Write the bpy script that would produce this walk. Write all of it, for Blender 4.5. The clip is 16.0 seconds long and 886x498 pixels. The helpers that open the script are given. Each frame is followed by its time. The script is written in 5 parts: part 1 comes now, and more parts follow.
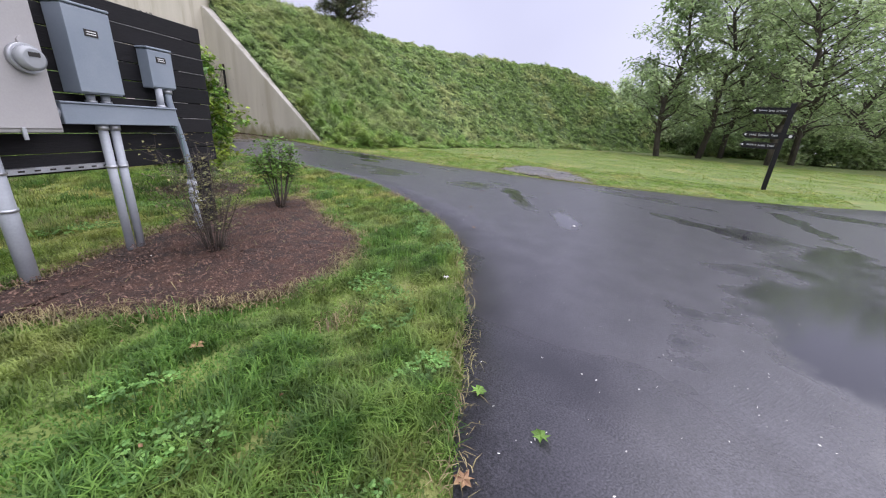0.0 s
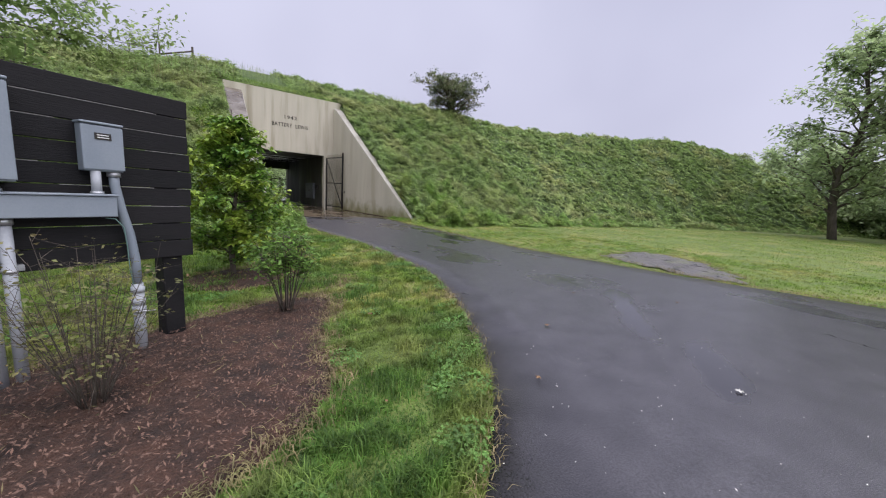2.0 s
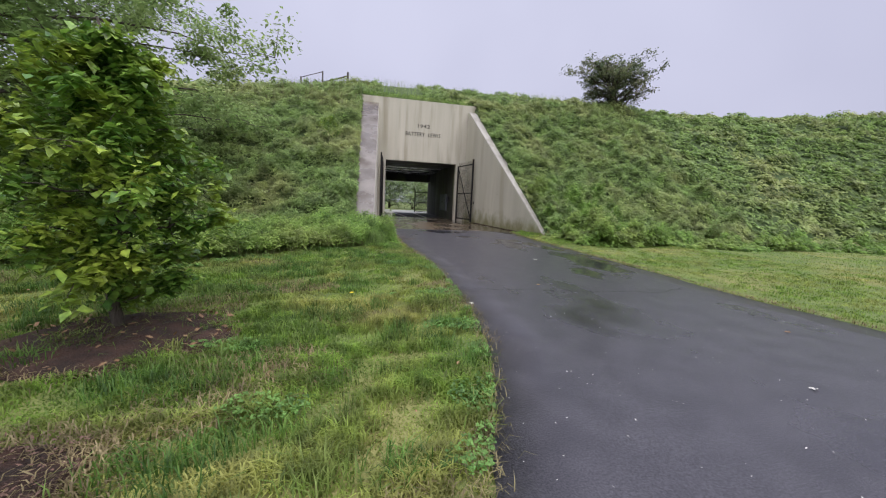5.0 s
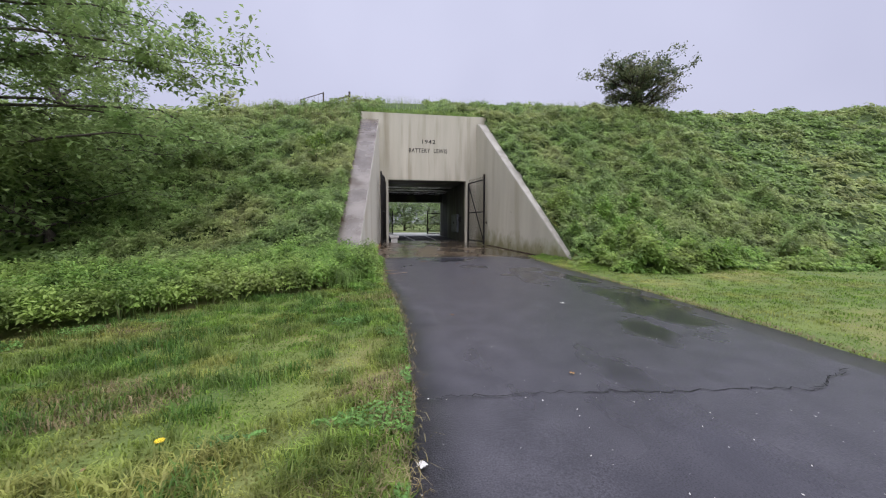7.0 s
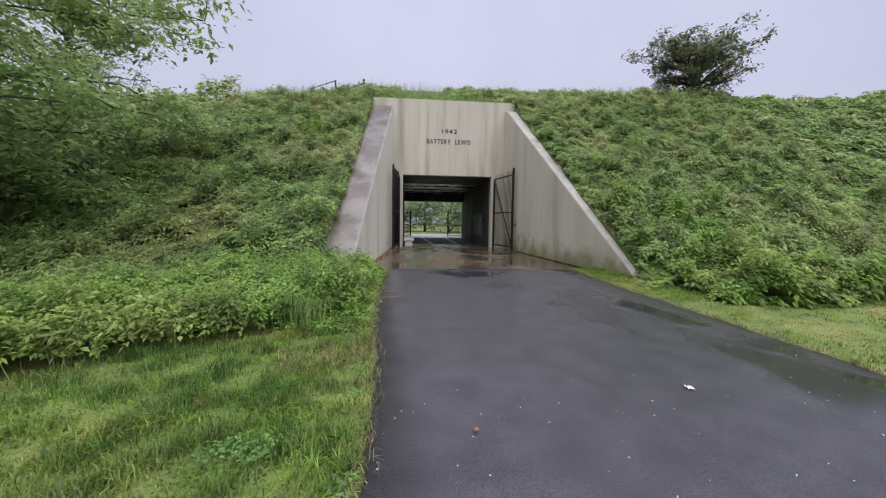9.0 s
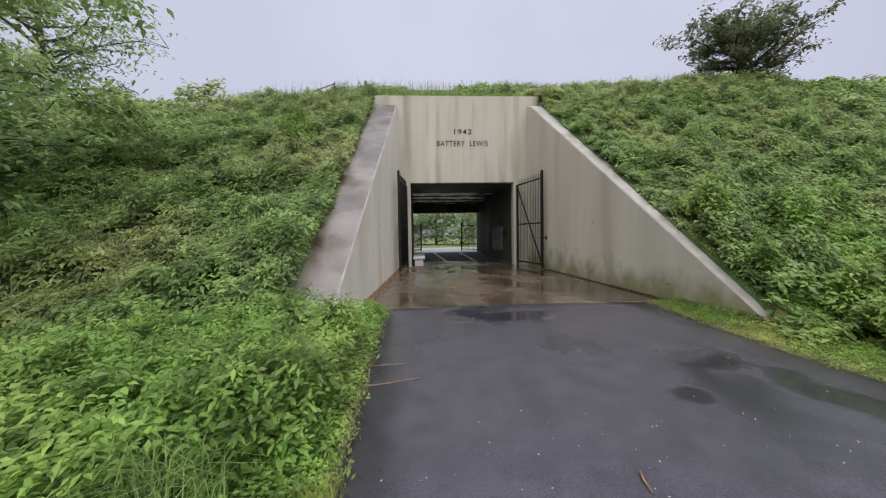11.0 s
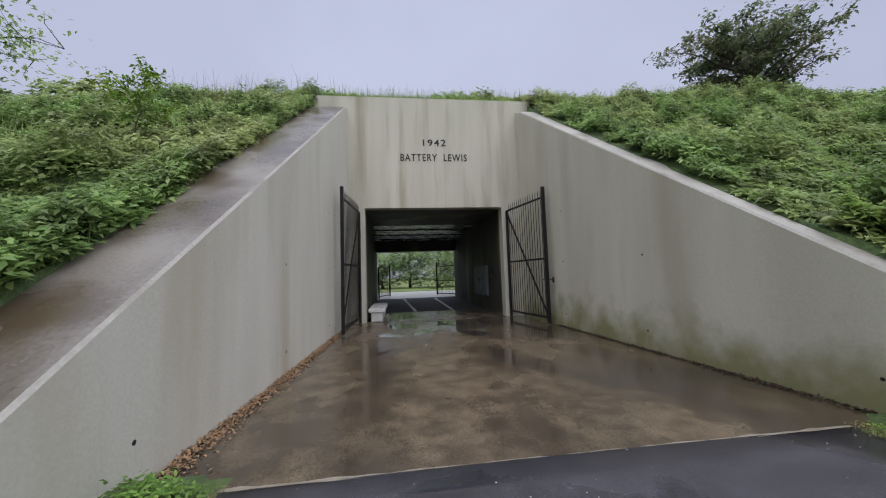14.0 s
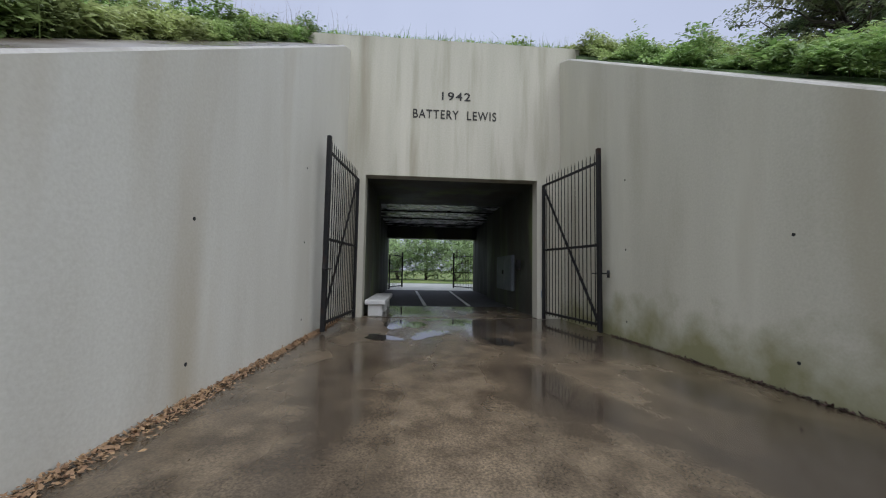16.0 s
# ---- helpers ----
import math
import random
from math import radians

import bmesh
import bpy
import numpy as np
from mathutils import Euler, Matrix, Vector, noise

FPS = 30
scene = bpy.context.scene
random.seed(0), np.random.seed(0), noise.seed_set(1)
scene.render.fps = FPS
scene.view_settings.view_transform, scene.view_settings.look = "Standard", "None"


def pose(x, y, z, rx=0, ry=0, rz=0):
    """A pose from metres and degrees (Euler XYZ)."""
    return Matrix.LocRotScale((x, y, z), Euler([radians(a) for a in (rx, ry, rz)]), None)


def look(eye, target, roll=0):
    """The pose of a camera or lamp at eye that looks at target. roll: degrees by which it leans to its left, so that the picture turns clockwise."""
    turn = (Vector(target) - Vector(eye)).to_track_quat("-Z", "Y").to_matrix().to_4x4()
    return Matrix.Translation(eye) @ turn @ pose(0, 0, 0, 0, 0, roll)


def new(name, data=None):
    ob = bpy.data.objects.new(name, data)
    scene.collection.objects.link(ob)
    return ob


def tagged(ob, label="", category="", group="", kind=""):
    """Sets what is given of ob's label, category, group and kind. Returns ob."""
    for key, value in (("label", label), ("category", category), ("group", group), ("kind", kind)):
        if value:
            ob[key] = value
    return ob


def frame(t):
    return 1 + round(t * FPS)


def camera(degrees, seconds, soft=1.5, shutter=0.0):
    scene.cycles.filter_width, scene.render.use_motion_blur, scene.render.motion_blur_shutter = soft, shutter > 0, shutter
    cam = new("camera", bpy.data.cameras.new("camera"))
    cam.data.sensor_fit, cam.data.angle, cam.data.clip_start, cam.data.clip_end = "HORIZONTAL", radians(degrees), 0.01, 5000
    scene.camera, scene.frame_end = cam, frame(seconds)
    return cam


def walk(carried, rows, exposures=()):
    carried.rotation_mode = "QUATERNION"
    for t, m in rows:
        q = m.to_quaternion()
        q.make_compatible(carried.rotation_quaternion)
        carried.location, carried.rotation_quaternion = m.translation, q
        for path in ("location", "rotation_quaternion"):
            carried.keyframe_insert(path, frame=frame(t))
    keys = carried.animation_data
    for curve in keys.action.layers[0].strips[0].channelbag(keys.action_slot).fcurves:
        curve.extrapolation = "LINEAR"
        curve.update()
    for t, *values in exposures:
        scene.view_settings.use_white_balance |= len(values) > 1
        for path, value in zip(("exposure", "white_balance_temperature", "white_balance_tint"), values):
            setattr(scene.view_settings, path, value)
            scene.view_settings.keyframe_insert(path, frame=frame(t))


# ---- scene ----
cam = camera(103.4, 16.0, soft=1.15)
PATH = [
    (0, (-8.842, -29.009, 1.437), (-7.301, -27.919, 0.777), 4.0),
    (0.5, (-8.41, -28.899, 1.477), (-6.85, -27.791, 0.894), 3.6),
    (1, (-7.921, -28.764, 1.589), (-6.349, -27.708, 0.948), 3.3),
    (1.5, (-7.406, -28.45, 1.541), (-6.067, -27.031, 1.101), 3.1),
    (2, (-6.899, -28.19, 1.573), (-5.707, -26.612, 1.276), 3.4),
    (2.5, (-6.431, -27.708, 1.634), (-5.438, -25.994, 1.355), 2.5),
    (3, (-5.952, -27.397, 1.707), (-5.118, -25.61, 1.373), 2.5),
    (5.3, (-3.74, -24.785, 1.314), (-3.378, -22.83, 1.092), 1.7),
    (5.5, (-3.615, -24.591, 1.313), (-3.283, -22.626, 1.154), 1.0),
    (6, (-3.275, -23.947, 1.357), (-2.853, -22.002, 1.16), -0.6),
    (6.5, (-2.975, -23.33, 1.387), (-2.742, -21.351, 1.216), 1.0),
    (7, (-2.745, -22.664, 1.423), (-2.441, -20.693, 1.274), 0.2),
    (7.5, (-2.52, -21.971, 1.448), (-2.298, -19.985, 1.387), 1.4),
    (8, (-2.332, -21.143, 1.399), (-2.152, -19.152, 1.337), 3.5),
    (8.2, (-2.238, -20.854, 1.417), (-2.069, -18.866, 1.276), 0.9),
    (10.3, (-2.315, -18.087, 1.639), (-2.118, -16.103, 1.487), 0.9),
    (10.5, (-2.296, -17.754, 1.679), (-2.117, -15.773, 1.471), -2.5),
    (11, (-2.229, -16.965, 1.663), (-2.113, -14.97, 1.579), -0.9),
    (11.5, (-2.185, -16.177, 1.649), (-1.925, -14.195, 1.585), -0.6),
    (12, (-2.026, -15.449, 1.679), (-1.829, -13.469, 1.879), -0.8),
    (12.5, (-1.89, -14.687, 1.699), (-1.641, -12.717, 1.934), 0.7),
    (13, (-1.775, -13.938, 1.701), (-1.52, -11.98, 2.022), -1.8),
    (13.5, (-1.672, -13.248, 1.692), (-1.429, -11.287, 1.997), -1.5),
    (14, (-1.606, -12.547, 1.672), (-1.353, -10.569, 1.823), -1.9),
    (14.5, (-1.474, -11.957, 1.61), (-1.321, -9.963, 1.63), -1.1),
    (15, (-1.416, -11.427, 1.622), (-1.249, -9.439, 1.762), -2.0),
    (15.5, (-1.323, -10.784, 1.533), (-1.135, -8.798, 1.677), -1.5),
    (16, (-1.226, -9.993, 1.47), (-1.083, -8.002, 1.589), 1.0),
]
LIGHTNESS = [(0, 1.08, 6150, 18), (0.5, 0.92, 6200, 18), (1, 0.92, 6200, 18), (2, 0.8, 6300, 16), (3, 0.75, 6350, 15), (8, 0.74, 6150, 16), (11, 0.71, 6350, 13), (12.5, 0.5, 6120, 13.5), (13.5, 0.46, 5950, 12), (14.5, 0.6, 6050, 11.5), (16, 0.59, 5850, 8.5)]
walk(cam, [(t, look(eye, target, roll)) for t, eye, target, roll in PATH], LIGHTNESS)

# ---- light ----
world = bpy.data.worlds.new("overcast")
scene.world = world
world.use_nodes = True
wn, wl = world.node_tree.nodes, world.node_tree.links
wn.clear()
w_out, w_bg = wn.new("ShaderNodeOutputWorld"), wn.new("ShaderNodeBackground")
w_sky = wn.new("ShaderNodeTexSky")
w_sky.sky_type, w_sky.sun_disc = "NISHITA", False
w_sky.sun_elevation, w_sky.sun_rotation = radians(62), radians(162)
w_dim = wn.new("ShaderNodeMixRGB")
w_dim.blend_type, w_dim.inputs[0].default_value = "MULTIPLY", 1.0
w_dim.inputs[2].default_value = (0.1, 0.1, 0.1, 1)
w_geo, w_sep = wn.new("ShaderNodeTexCoord"), wn.new("ShaderNodeSeparateXYZ")
w_ramp = wn.new("ShaderNodeValToRGB")
w_ramp.color_ramp.elements[0].position, w_ramp.color_ramp.elements[0].color = 0.0, (0.61, 0.61, 0.73, 1)
w_ramp.color_ramp.elements[1].position, w_ramp.color_ramp.elements[1].color = 1.0, (2.2, 2.22, 2.45, 1)
w_mid = w_ramp.color_ramp.elements.new(0.74)
w_mid.color = (0.67, 0.685, 0.82, 1)
w_ramp.color_ramp.interpolation = "EASE"
w_cloud = wn.new("ShaderNodeTexNoise")
w_cloud.inputs["Scale"].default_value, w_cloud.inputs["Detail"].default_value = 1.6, 3.0
w_cr = wn.new("ShaderNodeValToRGB")
w_cr.color_ramp.elements[0].position, w_cr.color_ramp.elements[0].color = 0.3, (0.92, 0.92, 0.93, 1)
w_cr.color_ramp.elements[1].position, w_cr.color_ramp.elements[1].color = 0.7, (1.12, 1.12, 1.1, 1)
w_mul = wn.new("ShaderNodeMixRGB")
w_mul.blend_type, w_mul.inputs[0].default_value = "MULTIPLY", 1.0
w_mix = wn.new("ShaderNodeMixRGB")
w_mix.inputs[0].default_value = 0.88
wl.new(w_geo.outputs["Generated"], w_sep.inputs[0])
wl.new(w_geo.outputs["Generated"], w_cloud.inputs["Vector"])
wl.new(w_sep.outputs["Z"], w_ramp.inputs[0])
wl.new(w_cloud.outputs["Fac"], w_cr.inputs[0])
wl.new(w_ramp.outputs[0], w_mul.inputs[1])
wl.new(w_cr.outputs[0], w_mul.inputs[2])
wl.new(w_sky.outputs[0], w_dim.inputs[1])
wl.new(w_dim.outputs[0], w_mix.inputs[1])
wl.new(w_mul.outputs[0], w_mix.inputs[2])
wl.new(w_mix.outputs[0], w_bg.inputs[0])
w_bg.inputs[1].default_value = 0.6
wl.new(w_bg.outputs[0], w_out.inputs[0])

sun = new("sun", bpy.data.lights.new("sun", "SUN"))
sun.data.energy, sun.data.angle, sun.data.color = 1.9, radians(100), (1.0, 0.985, 0.96)
sun.matrix_world = look((8, -25, 50), (0, 0, 0))

# ---- materials ----


def nodes_of(name):
    m = bpy.data.materials.new(name)
    m.use_nodes = True
    t = m.node_tree
    return m, t.nodes, t.links, t.nodes["Principled BSDF"]


def mat(name, a, b, scale=6.0, rough=(0.7, 0.9), fine=60.0, bump=0.2, dist=0.01, metal=0.0, stretch=(1, 1, 1), third=None, tscale=1.0, tlow=0.52, thigh=0.7, spec=0.5, piece=0.0, streak=False):
    """A surface of two mixed tones with coarse and fine noise; third: a stain in patches; piece: how much the tone differs from piece to piece; streak: only the coarse noise is stretched."""
    m, n, l, p = nodes_of(name)
    tc, mp = n.new("ShaderNodeTexCoord"), n.new("ShaderNodeMapping")
    mp.inputs["Scale"].default_value = stretch
    geo = n.new("ShaderNodeNewGeometry")
    l.new(geo.outputs["Position"], mp.inputs[0])
    big, small = n.new("ShaderNodeTexNoise"), n.new("ShaderNodeTexNoise")
    big.inputs["Scale"].default_value, big.inputs["Detail"].default_value = scale, 6
    small.inputs["Scale"].default_value, small.inputs["Detail"].default_value = fine, 4
    l.new(mp.outputs[0], big.inputs["Vector"])
    l.new(geo.outputs["Position"] if streak else mp.outputs[0], small.inputs["Vector"])
    add = n.new("ShaderNodeMath")
    add.operation = "MULTIPLY_ADD"
    add.inputs[1].default_value, add.inputs[2].default_value = 0.5, -0.25
    l.new(small.outputs["Fac"], add.inputs[0])
    tot = n.new("ShaderNodeMath")
    l.new(big.outputs["Fac"], tot.inputs[0])
    l.new(add.outputs[0], tot.inputs[1])
    if piece:
        oi, pm, pt = n.new("ShaderNodeObjectInfo"), n.new("ShaderNodeMath"), n.new("ShaderNodeMath")
        pm.operation = "MULTIPLY_ADD"
        pm.inputs[1].default_value, pm.inputs[2].default_value = piece, -piece / 2
        l.new(oi.outputs["Random"], pm.inputs[0])
        l.new(tot.outputs[0], pt.inputs[0])
        l.new(pm.outputs[0], pt.inputs[1])
        tot = pt
    ramp = n.new("ShaderNodeValToRGB")
    ramp.color_ramp.elements[0].position, ramp.color_ramp.elements[0].color = 0.3, (*a, 1)
    ramp.color_ramp.elements[1].position, ramp.color_ramp.elements[1].color = 0.7, (*b, 1)
    l.new(tot.outputs[0], ramp.inputs[0])
    colour = ramp.outputs[0]
    if third:
        st, sr, mx = n.new("ShaderNodeTexNoise"), n.new("ShaderNodeMapRange"), n.new("ShaderNodeMixRGB")
        st.inputs["Scale"].default_value, st.inputs["Detail"].default_value = tscale, 5
        l.new(mp.outputs[0], st.inputs["Vector"])
        sr.inputs["From Min"].default_value, sr.inputs["From Max"].default_value = tlow, thigh
        l.new(st.outputs["Fac"], sr.inputs[0])
        l.new(sr.outputs[0], mx.inputs[0])
        l.new(colour, mx.inputs[1])
        mx.inputs[2].default_value = (*third, 1)
        colour = mx.outputs[0]
    l.new(colour, p.inputs["Base Color"])
    rr = n.new("ShaderNodeMapRange")
    rr.inputs["From Min"].default_value, rr.inputs["From Max"].default_value = 0.35, 0.65
    rr.inputs["To Min"].default_value, rr.inputs["To Max"].default_value = rough
    l.new(big.outputs["Fac"], rr.inputs[0])
    l.new(rr.outputs[0], p.inputs["Roughness"])
    p.inputs["Metallic"].default_value = metal
    p.inputs["Specular IOR Level"].default_value = spec
    if bump:
        bp = n.new("ShaderNodeBump")
        bp.inputs["Strength"].default_value, bp.inputs["Distance"].default_value = bump, dist
        l.new(small.outputs["Fac"], bp.inputs["Height"])
        l.new(bp.outputs[0], p.inputs["Normal"])
    return m


def leafy(name, a, b, c, patch=0.4, thin=0.35, rough=0.55):
    """Leaves: tone from leaf to leaf and in patches over the ground, light passing through."""
    m, n, l, p = nodes_of(name)
    geo = n.new("ShaderNodeNewGeometry")
    nz = n.new("ShaderNodeTexNoise")
    nz.inputs["Scale"].default_value, nz.inputs["Detail"].default_value = patch, 4
    l.new(geo.outputs["Position"], nz.inputs["Vector"])
    ramp, mx, rr = n.new("ShaderNodeValToRGB"), n.new("ShaderNodeMixRGB"), n.new("ShaderNodeValToRGB")
    ramp.color_ramp.elements[0].position, ramp.color_ramp.elements[0].color = 0.0, (*a, 1)
    ramp.color_ramp.elements[1].position, ramp.color_ramp.elements[1].color = 1.0, (*b, 1)
    l.new(geo.outputs["Random Per Island"], ramp.inputs[0])
    rr.color_ramp.elements[0].position, rr.color_ramp.elements[1].position = 0.45, 0.68
    l.new(nz.outputs["Fac"], rr.inputs[0])
    sc = n.new("ShaderNodeMath")
    sc.operation = "MULTIPLY"
    sc.inputs[1].default_value = 0.75
    l.new(rr.outputs[0], sc.inputs[0])
    l.new(sc.outputs[0], mx.inputs[0])
    l.new(ramp.outputs[0], mx.inputs[1])
    mx.inputs[2].default_value = (*c, 1)
    fn, fr, fm = n.new("ShaderNodeTexNoise"), n.new("ShaderNodeMapRange"), n.new("ShaderNodeMixRGB")
    fn.inputs["Scale"].default_value, fn.inputs["Detail"].default_value = patch * 7, 2
    l.new(geo.outputs["Position"], fn.inputs["Vector"])
    fr.inputs["From Min"].default_value, fr.inputs["From Max"].default_value = 0.35, 0.65
    fr.inputs["To Min"].default_value, fr.inputs["To Max"].default_value = 0.5, 1.25
    l.new(fn.outputs["Fac"], fr.inputs[0])
    fm.blend_type, fm.inputs[0].default_value = "MULTIPLY", 1.0
    l.new(mx.outputs[0], fm.inputs[1])
    l.new(fr.outputs[0], fm.inputs[2])
    mx = fm
    l.new(mx.outputs[0], p.inputs["Base Color"])
    p.inputs["Roughness"].default_value = rough
    p.inputs["Specular IOR Level"].default_value = 0.35
    tr, ms = n.new("ShaderNodeBsdfTranslucent"), n.new("ShaderNodeMixShader")
    l.new(mx.outputs[0], tr.inputs[0])
    ms.inputs[0].default_value = thin
    l.new(p.outputs[0], ms.inputs[1])
    l.new(tr.outputs[0], ms.inputs[2])
    l.new(ms.outputs[0], n["Material Output"].inputs[0])
    return m


M = {}
M["lawn"] = mat("lawn_sward", (0.08, 0.125, 0.024), (0.16, 0.205, 0.045), 1.2, (0.8, 0.95), 40, 0.6, 0.03, third=(0.24, 0.22, 0.075), tscale=0.45)
M["bank"] = mat("bank_undergrowth", (0.035, 0.065, 0.016), (0.085, 0.125, 0.034), 2.0, (0.85, 0.95), 20, 0.8, 0.05)
M["grass"] = leafy("grass_blades", (0.11, 0.215, 0.03), (0.27, 0.4, 0.065), (0.46, 0.42, 0.14), 0.7, 0.45)
M["long_grass"] = leafy("long_grass_blades", (0.06, 0.145, 0.025), (0.17, 0.3, 0.055), (0.33, 0.35, 0.1), 0.9, 0.42)
M["clover_leaf"] = leafy("clover_leaves", (0.1, 0.23, 0.05), (0.2, 0.36, 0.09), (0.15, 0.28, 0.06), 1.0, 0.3)
M["clover"] = leafy("clover", (0.1, 0.2, 0.035), (0.18, 0.32, 0.06), (0.13, 0.24, 0.04), 1.0, 0.3)
M["weed"] = leafy("weeds", (0.16, 0.26, 0.07), (0.32, 0.44, 0.14), (0.42, 0.44, 0.18), 0.3, 0.45)
M["weed_bright"] = leafy("weeds_bright", (0.13, 0.25, 0.045), (0.28, 0.43, 0.09), (0.36, 0.43, 0.12), 0.4, 0.42)
M["straw"] = leafy("dry_stems", (0.2, 0.15, 0.07), (0.33, 0.27, 0.14), (0.2, 0.2, 0.08), 0.8, 0.2)
M["tree"] = leafy("tree_leaves", (0.18, 0.28, 0.09), (0.34, 0.46, 0.17), (0.38, 0.47, 0.18), 0.3, 0.55)
# paler than the leaves themselves: distance haze is mixed into the colour
M["tree_haze"] = leafy("hazed_tree_leaves", (0.28, 0.38, 0.17), (0.46, 0.57, 0.29), (0.48, 0.56, 0.3), 0.2, 0.6)
M["tree_dark"] = leafy("tree_leaves_dark", (0.1, 0.14, 0.08), (0.24, 0.28, 0.14), (0.28, 0.25, 0.14), 0.5, 0.5)
M["holly"] = leafy("shrub_leaves", (0.07, 0.17, 0.03), (0.22, 0.38, 0.06), (0.42, 0.5, 0.07), 2.2, 0.3, 0.35)
M["bare"] = leafy("half_bare_leaves", (0.12, 0.13, 0.05), (0.25, 0.26, 0.09), (0.2, 0.15, 0.08), 2.0, 0.35)
M["bark"] = mat("bark", (0.05, 0.04, 0.03), (0.12, 0.1, 0.08), 8, (0.85, 0.95), 50, 0.8, 0.03, stretch=(1, 1, 0.25))
M["concrete"] = mat("wall_concrete", (0.47, 0.445, 0.375), (0.58, 0.56, 0.49), 1.1, (0.7, 0.9), 34, 0.14, 0.008, stretch=(1, 1, 0.16), third=(0.36, 0.3, 0.2), tscale=0.9, tlow=0.52, thigh=0.85, streak=True)
M["face"] = mat("streaked_concrete", (0.42, 0.39, 0.305), (0.53, 0.495, 0.405), 1.6, (0.7, 0.9), 24, 0.12, 0.01, stretch=(1, 1, 0.09), third=(0.26, 0.225, 0.15), tscale=1.9, tlow=0.5, thigh=0.78, streak=True)
M["cabinet"] = mat("dull_steel", (0.055, 0.062, 0.07), (0.1, 0.11, 0.12), 3, (0.4, 0.6), 60, 0.1)
M["cap"] = mat("wall_top_concrete", (0.085, 0.068, 0.05), (0.2, 0.175, 0.15), 0.8, (0.16, 0.4), 30, 0.2, 0.006, third=(0.07, 0.05, 0.03), tscale=0.9, tlow=0.45, thigh=0.62)
M["cap_pale"] = mat("pale_coping", (0.24, 0.22, 0.185), (0.37, 0.345, 0.3), 1.5, (0.45, 0.75), 30, 0.2, 0.01, third=(0.16, 0.14, 0.1), tscale=1.2, tlow=0.55, thigh=0.75)
M["mulch"] = mat("mulch", (0.022, 0.011, 0.007), (0.085, 0.042, 0.027), 5, (0.75, 0.95), 60, 1.0, 0.04)
M["chip"] = mat("mulch_chips", (0.025, 0.013, 0.009), (0.18, 0.105, 0.075), 30, (0.75, 0.95), 80, 0.3, piece=0.3)
M["black_wood"] = mat("black_painted_wood", (0.006, 0.006, 0.007), (0.016, 0.015, 0.016), 3, (0.6, 0.85), 40, 0.5, 0.008, stretch=(0.3, 0.3, 4), spec=0.25, piece=0.25)
M["grey_paint"] = mat("grey_enamel", (0.2, 0.235, 0.275), (0.245, 0.28, 0.32), 3, (0.35, 0.5), 90, 0.06, 0.003)
M["beige_paint"] = mat("light_grey_enamel", (0.33, 0.315, 0.31), (0.38, 0.365, 0.36), 2, (0.4, 0.55), 90, 0.06, 0.003)
M["seam"] = mat("pale_seam", (0.14, 0.14, 0.13), (0.26, 0.25, 0.24), 9, (0.7, 0.9), 60, 0.1)
M["pvc"] = mat("grey_pvc", (0.31, 0.33, 0.36), (0.39, 0.41, 0.44), 4, (0.4, 0.6), 60, 0.08, 0.003)
M["steel"] = mat("galvanised_steel", (0.4, 0.41, 0.43), (0.55, 0.56, 0.58), 8, (0.35, 0.5), 90, 0.1, 0.002, metal=0.7)
M["iron"] = mat("black_iron", (0.008, 0.008, 0.009), (0.02, 0.018, 0.017), 6, (0.5, 0.7), 70, 0.2, 0.003, third=(0.04, 0.02, 0.012), tscale=3, tlow=0.6, thigh=0.8, spec=0.25)
M["ink"] = mat("dark_lettering", (0.015, 0.014, 0.012), (0.04, 0.035, 0.03), 8, (0.7, 0.9), 50, 0)
M["white"] = mat("white_paint", (0.6, 0.6, 0.58), (0.78, 0.78, 0.76), 5, (0.5, 0.7), 50, 0.1)
M["meter"] = mat("meter_dial", (0.24, 0.25, 0.26), (0.32, 0.33, 0.34), 4, (0.08, 0.15), 20, 0)
M["green_wire"] = mat("green_wire", (0.12, 0.22, 0.2), (0.18, 0.3, 0.27), 5, (0.4, 0.6), 20, 0)
M["bench"] = mat("bench_concrete", (0.5, 0.49, 0.45), (0.64, 0.62, 0.58), 4, (0.7, 0.9), 60, 0.2)
# dark tones carry the tunnel's dimness in the colour; the green stain is real
M["inner"] = mat("dim_tunnel_concrete", (0.022, 0.021, 0.016), (0.075, 0.07, 0.048), 1.2, (0.5, 0.8), 25, 0.3, 0.01, stretch=(1, 1, 0.3), third=(0.1, 0.12, 0.04), tscale=0.8)
# blacker copy for the deep walls: shade put into the base colour
M["deep_shade"] = mat("shade_toned_concrete", (0.008, 0.008, 0.007), (0.024, 0.022, 0.018), 1.2, (0.6, 0.85), 25, 0.3, 0.01, stretch=(1, 1, 0.3))
# peeling paint whose white patches also stand for daylight glinting on the ceiling
M["peel_glint"] = mat("peeling_glint_ceiling", (0.35, 0.35, 0.35), (0.85, 0.86, 0.87), 1.6, (0.18, 0.4), 12, 0.4, 0.02, third=(0.015, 0.015, 0.015), tscale=1.7, tlow=0.47, thigh=0.53)
M["dead_leaf"] = mat("fallen_leaves", (0.16, 0.08, 0.04), (0.34, 0.22, 0.11), 14, (0.6, 0.9), 60, 0.2)
M["gravel"] = mat("worn_gravel", (0.05, 0.045, 0.044), (0.13, 0.12, 0.115), 3, (0.25, 0.6), 70, 0.6, 0.02, third=(0.12, 0.13, 0.06), tscale=1.6)
M["crack"] = mat("crack_shadow", (0.006, 0.006, 0.006), (0.012, 0.012, 0.012), 9, (0.8, 0.9), 40, 0)


